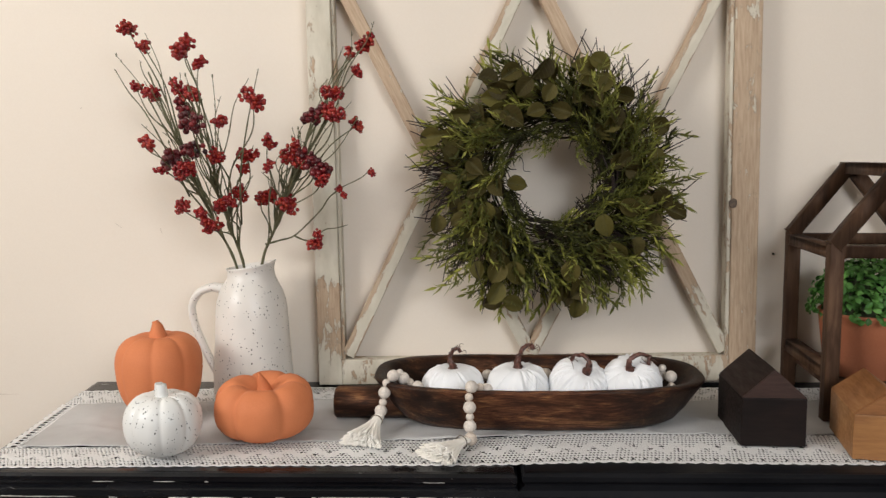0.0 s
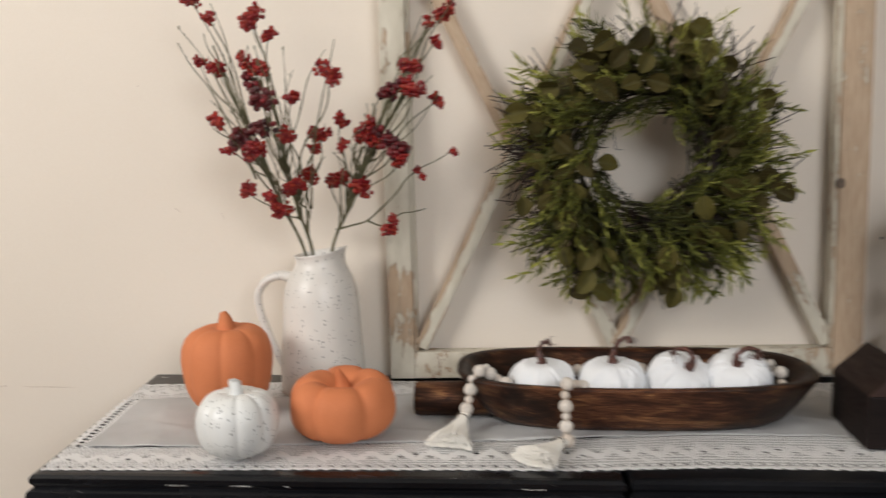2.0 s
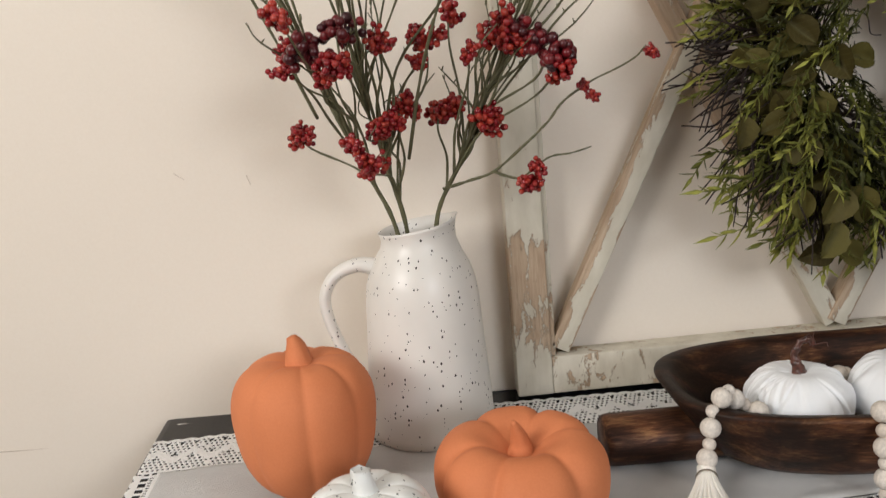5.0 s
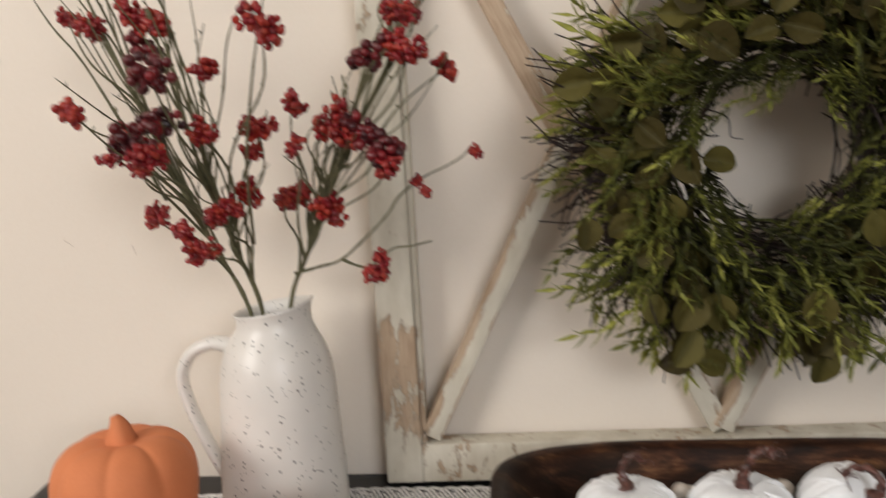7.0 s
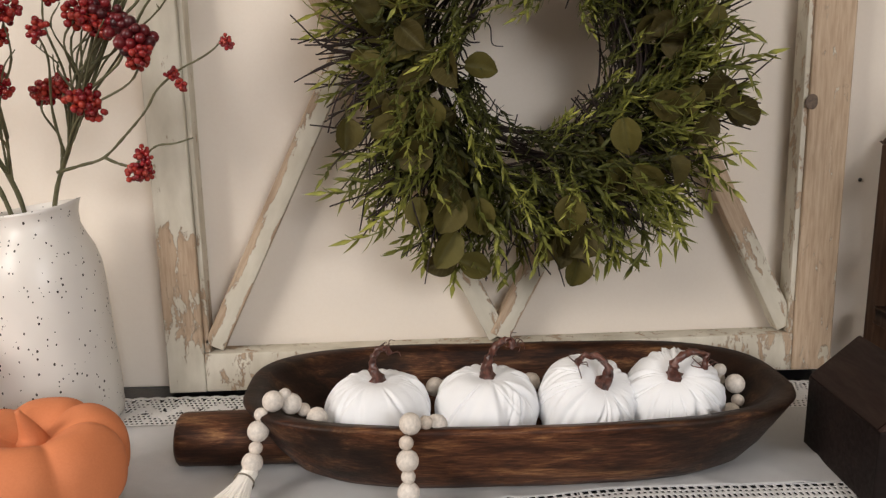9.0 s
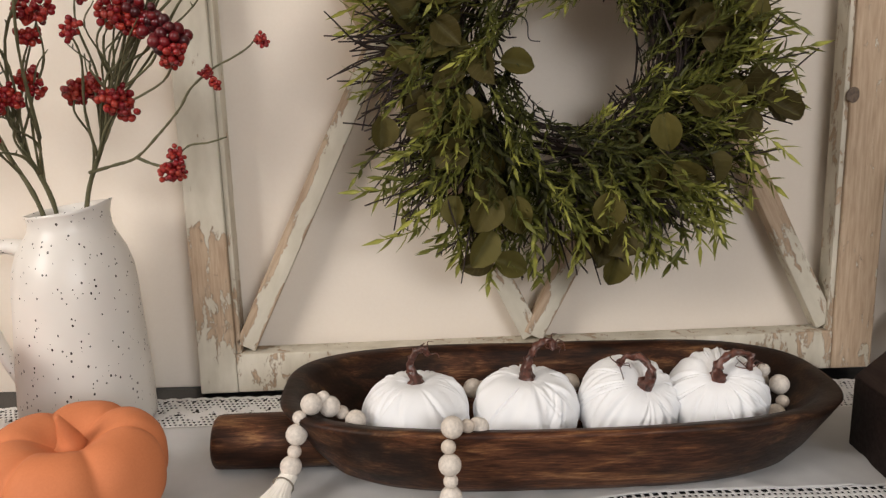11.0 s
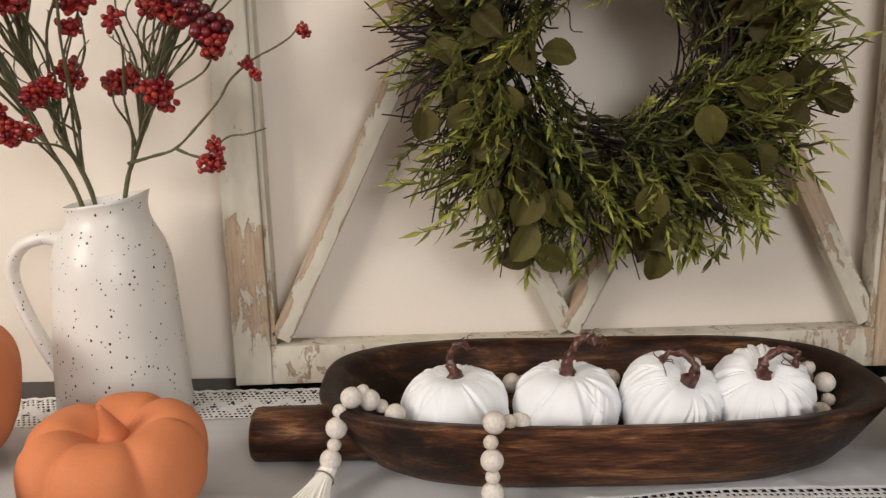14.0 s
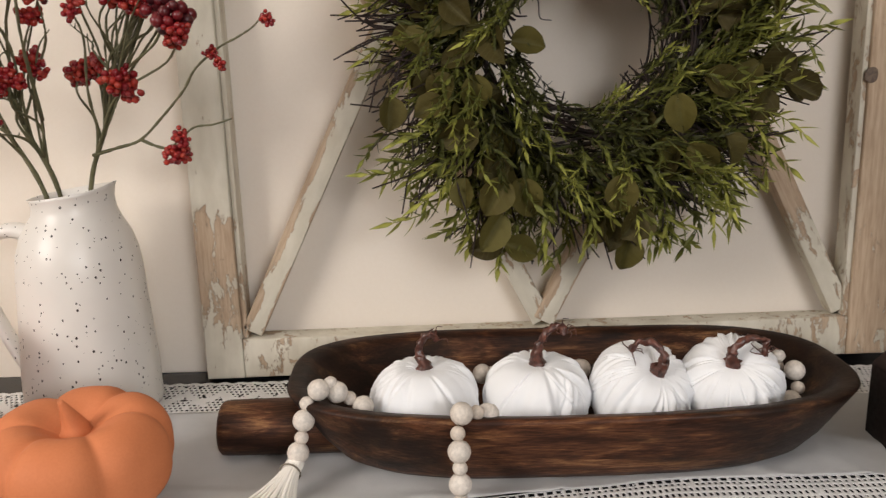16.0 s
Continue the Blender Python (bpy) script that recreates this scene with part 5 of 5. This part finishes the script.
    crown = ((-77, 186), (-22, 192), (-53, 161), (-34, 117), (13, 120), (-96, 122), (-134, 113), (-167, 113), (-75, 108), (-116, 174), (-100, 158), (53, 194), (79, 201), (56, 169), (88, 166), (38, 148), (98, 129), (107, 107), (66, 144), (-10, 150))
    near_side = ((-218, 75), (-183, 75), (-185, 41), (-154, 56), (-139, 21), (-99, -11), (-121, -59), (-155, -56), (-168, -75), (-94, -111), (-139, -101), (-107, -136), (-101, -166), (-133, -165), (-68, -169), (-209, -78), (-103, -203))
    far_side = ((128, 32), (176, 31), (144, 13), (135, -53), (174, -77), (195, -39), (209, -59), (91, -83), (114, -128), (145, -122), (185, 91), (164, -48), (45, -196), (31, -166), (22, -212))
    for group in (crown, near_side, far_side):
        for x, z in group:
            stand(x / 1000, z / 1000, rng.uniform(-0.086, -0.060), rng.uniform(0.84, 1.06), rng.uniform(0, 6.28))
    for a0, a1, count in ((40, 150, 26), (150, 260, 22), (-70, 40, 18)):  # leaves that sit deeper between the sprigs
        for k in range(count):
            a, r = math.radians(rng.uniform(a0, a1)), rng.uniform(0.115, 0.195)
            stand(r * math.cos(a), r * math.sin(a), rng.uniform(-0.066, -0.038), rng.uniform(0.68, 0.92), rng.uniform(0, 6.28))
    for x, z, dx, dz, sc in ((-0.082, -0.008, 1, -0.1, 0.85), (0.203, -0.050, 0.6, -0.5, 0.85), (0.190, -0.038, 0.3, 0.8, 0.6), (0.048, -0.216, -0.15, -1, 0.95), (-0.103, -0.190, 0.05, -1, 0.95), (-0.088, -0.222, 1, -0.35, 0.9), (-0.092, -0.222, -1, -0.2, 0.85), (0.02, -0.19, -0.4, -1, 0.9)):
        shared("round_leaf", leaves[0], w, frame_to(Vector((x, -0.055, z)), Vector((dx, -0.1, dz)), Vector((0.1, -1, 0.25))) @ Matrix.Diagonal((sc, sc, sc, 1)))
    # the wire loop over the frame's bar
    tube_pts = smooth_line([(0.0, 0.01, 0.09), (0.0, 0.038, 0.13), (0.0, 0.036, 0.17)], 5)
    part("hanging_wire", tube(bmesh.new(), tube_pts, 0.0012, 0.0012, 5), IRON, w)


wreath()
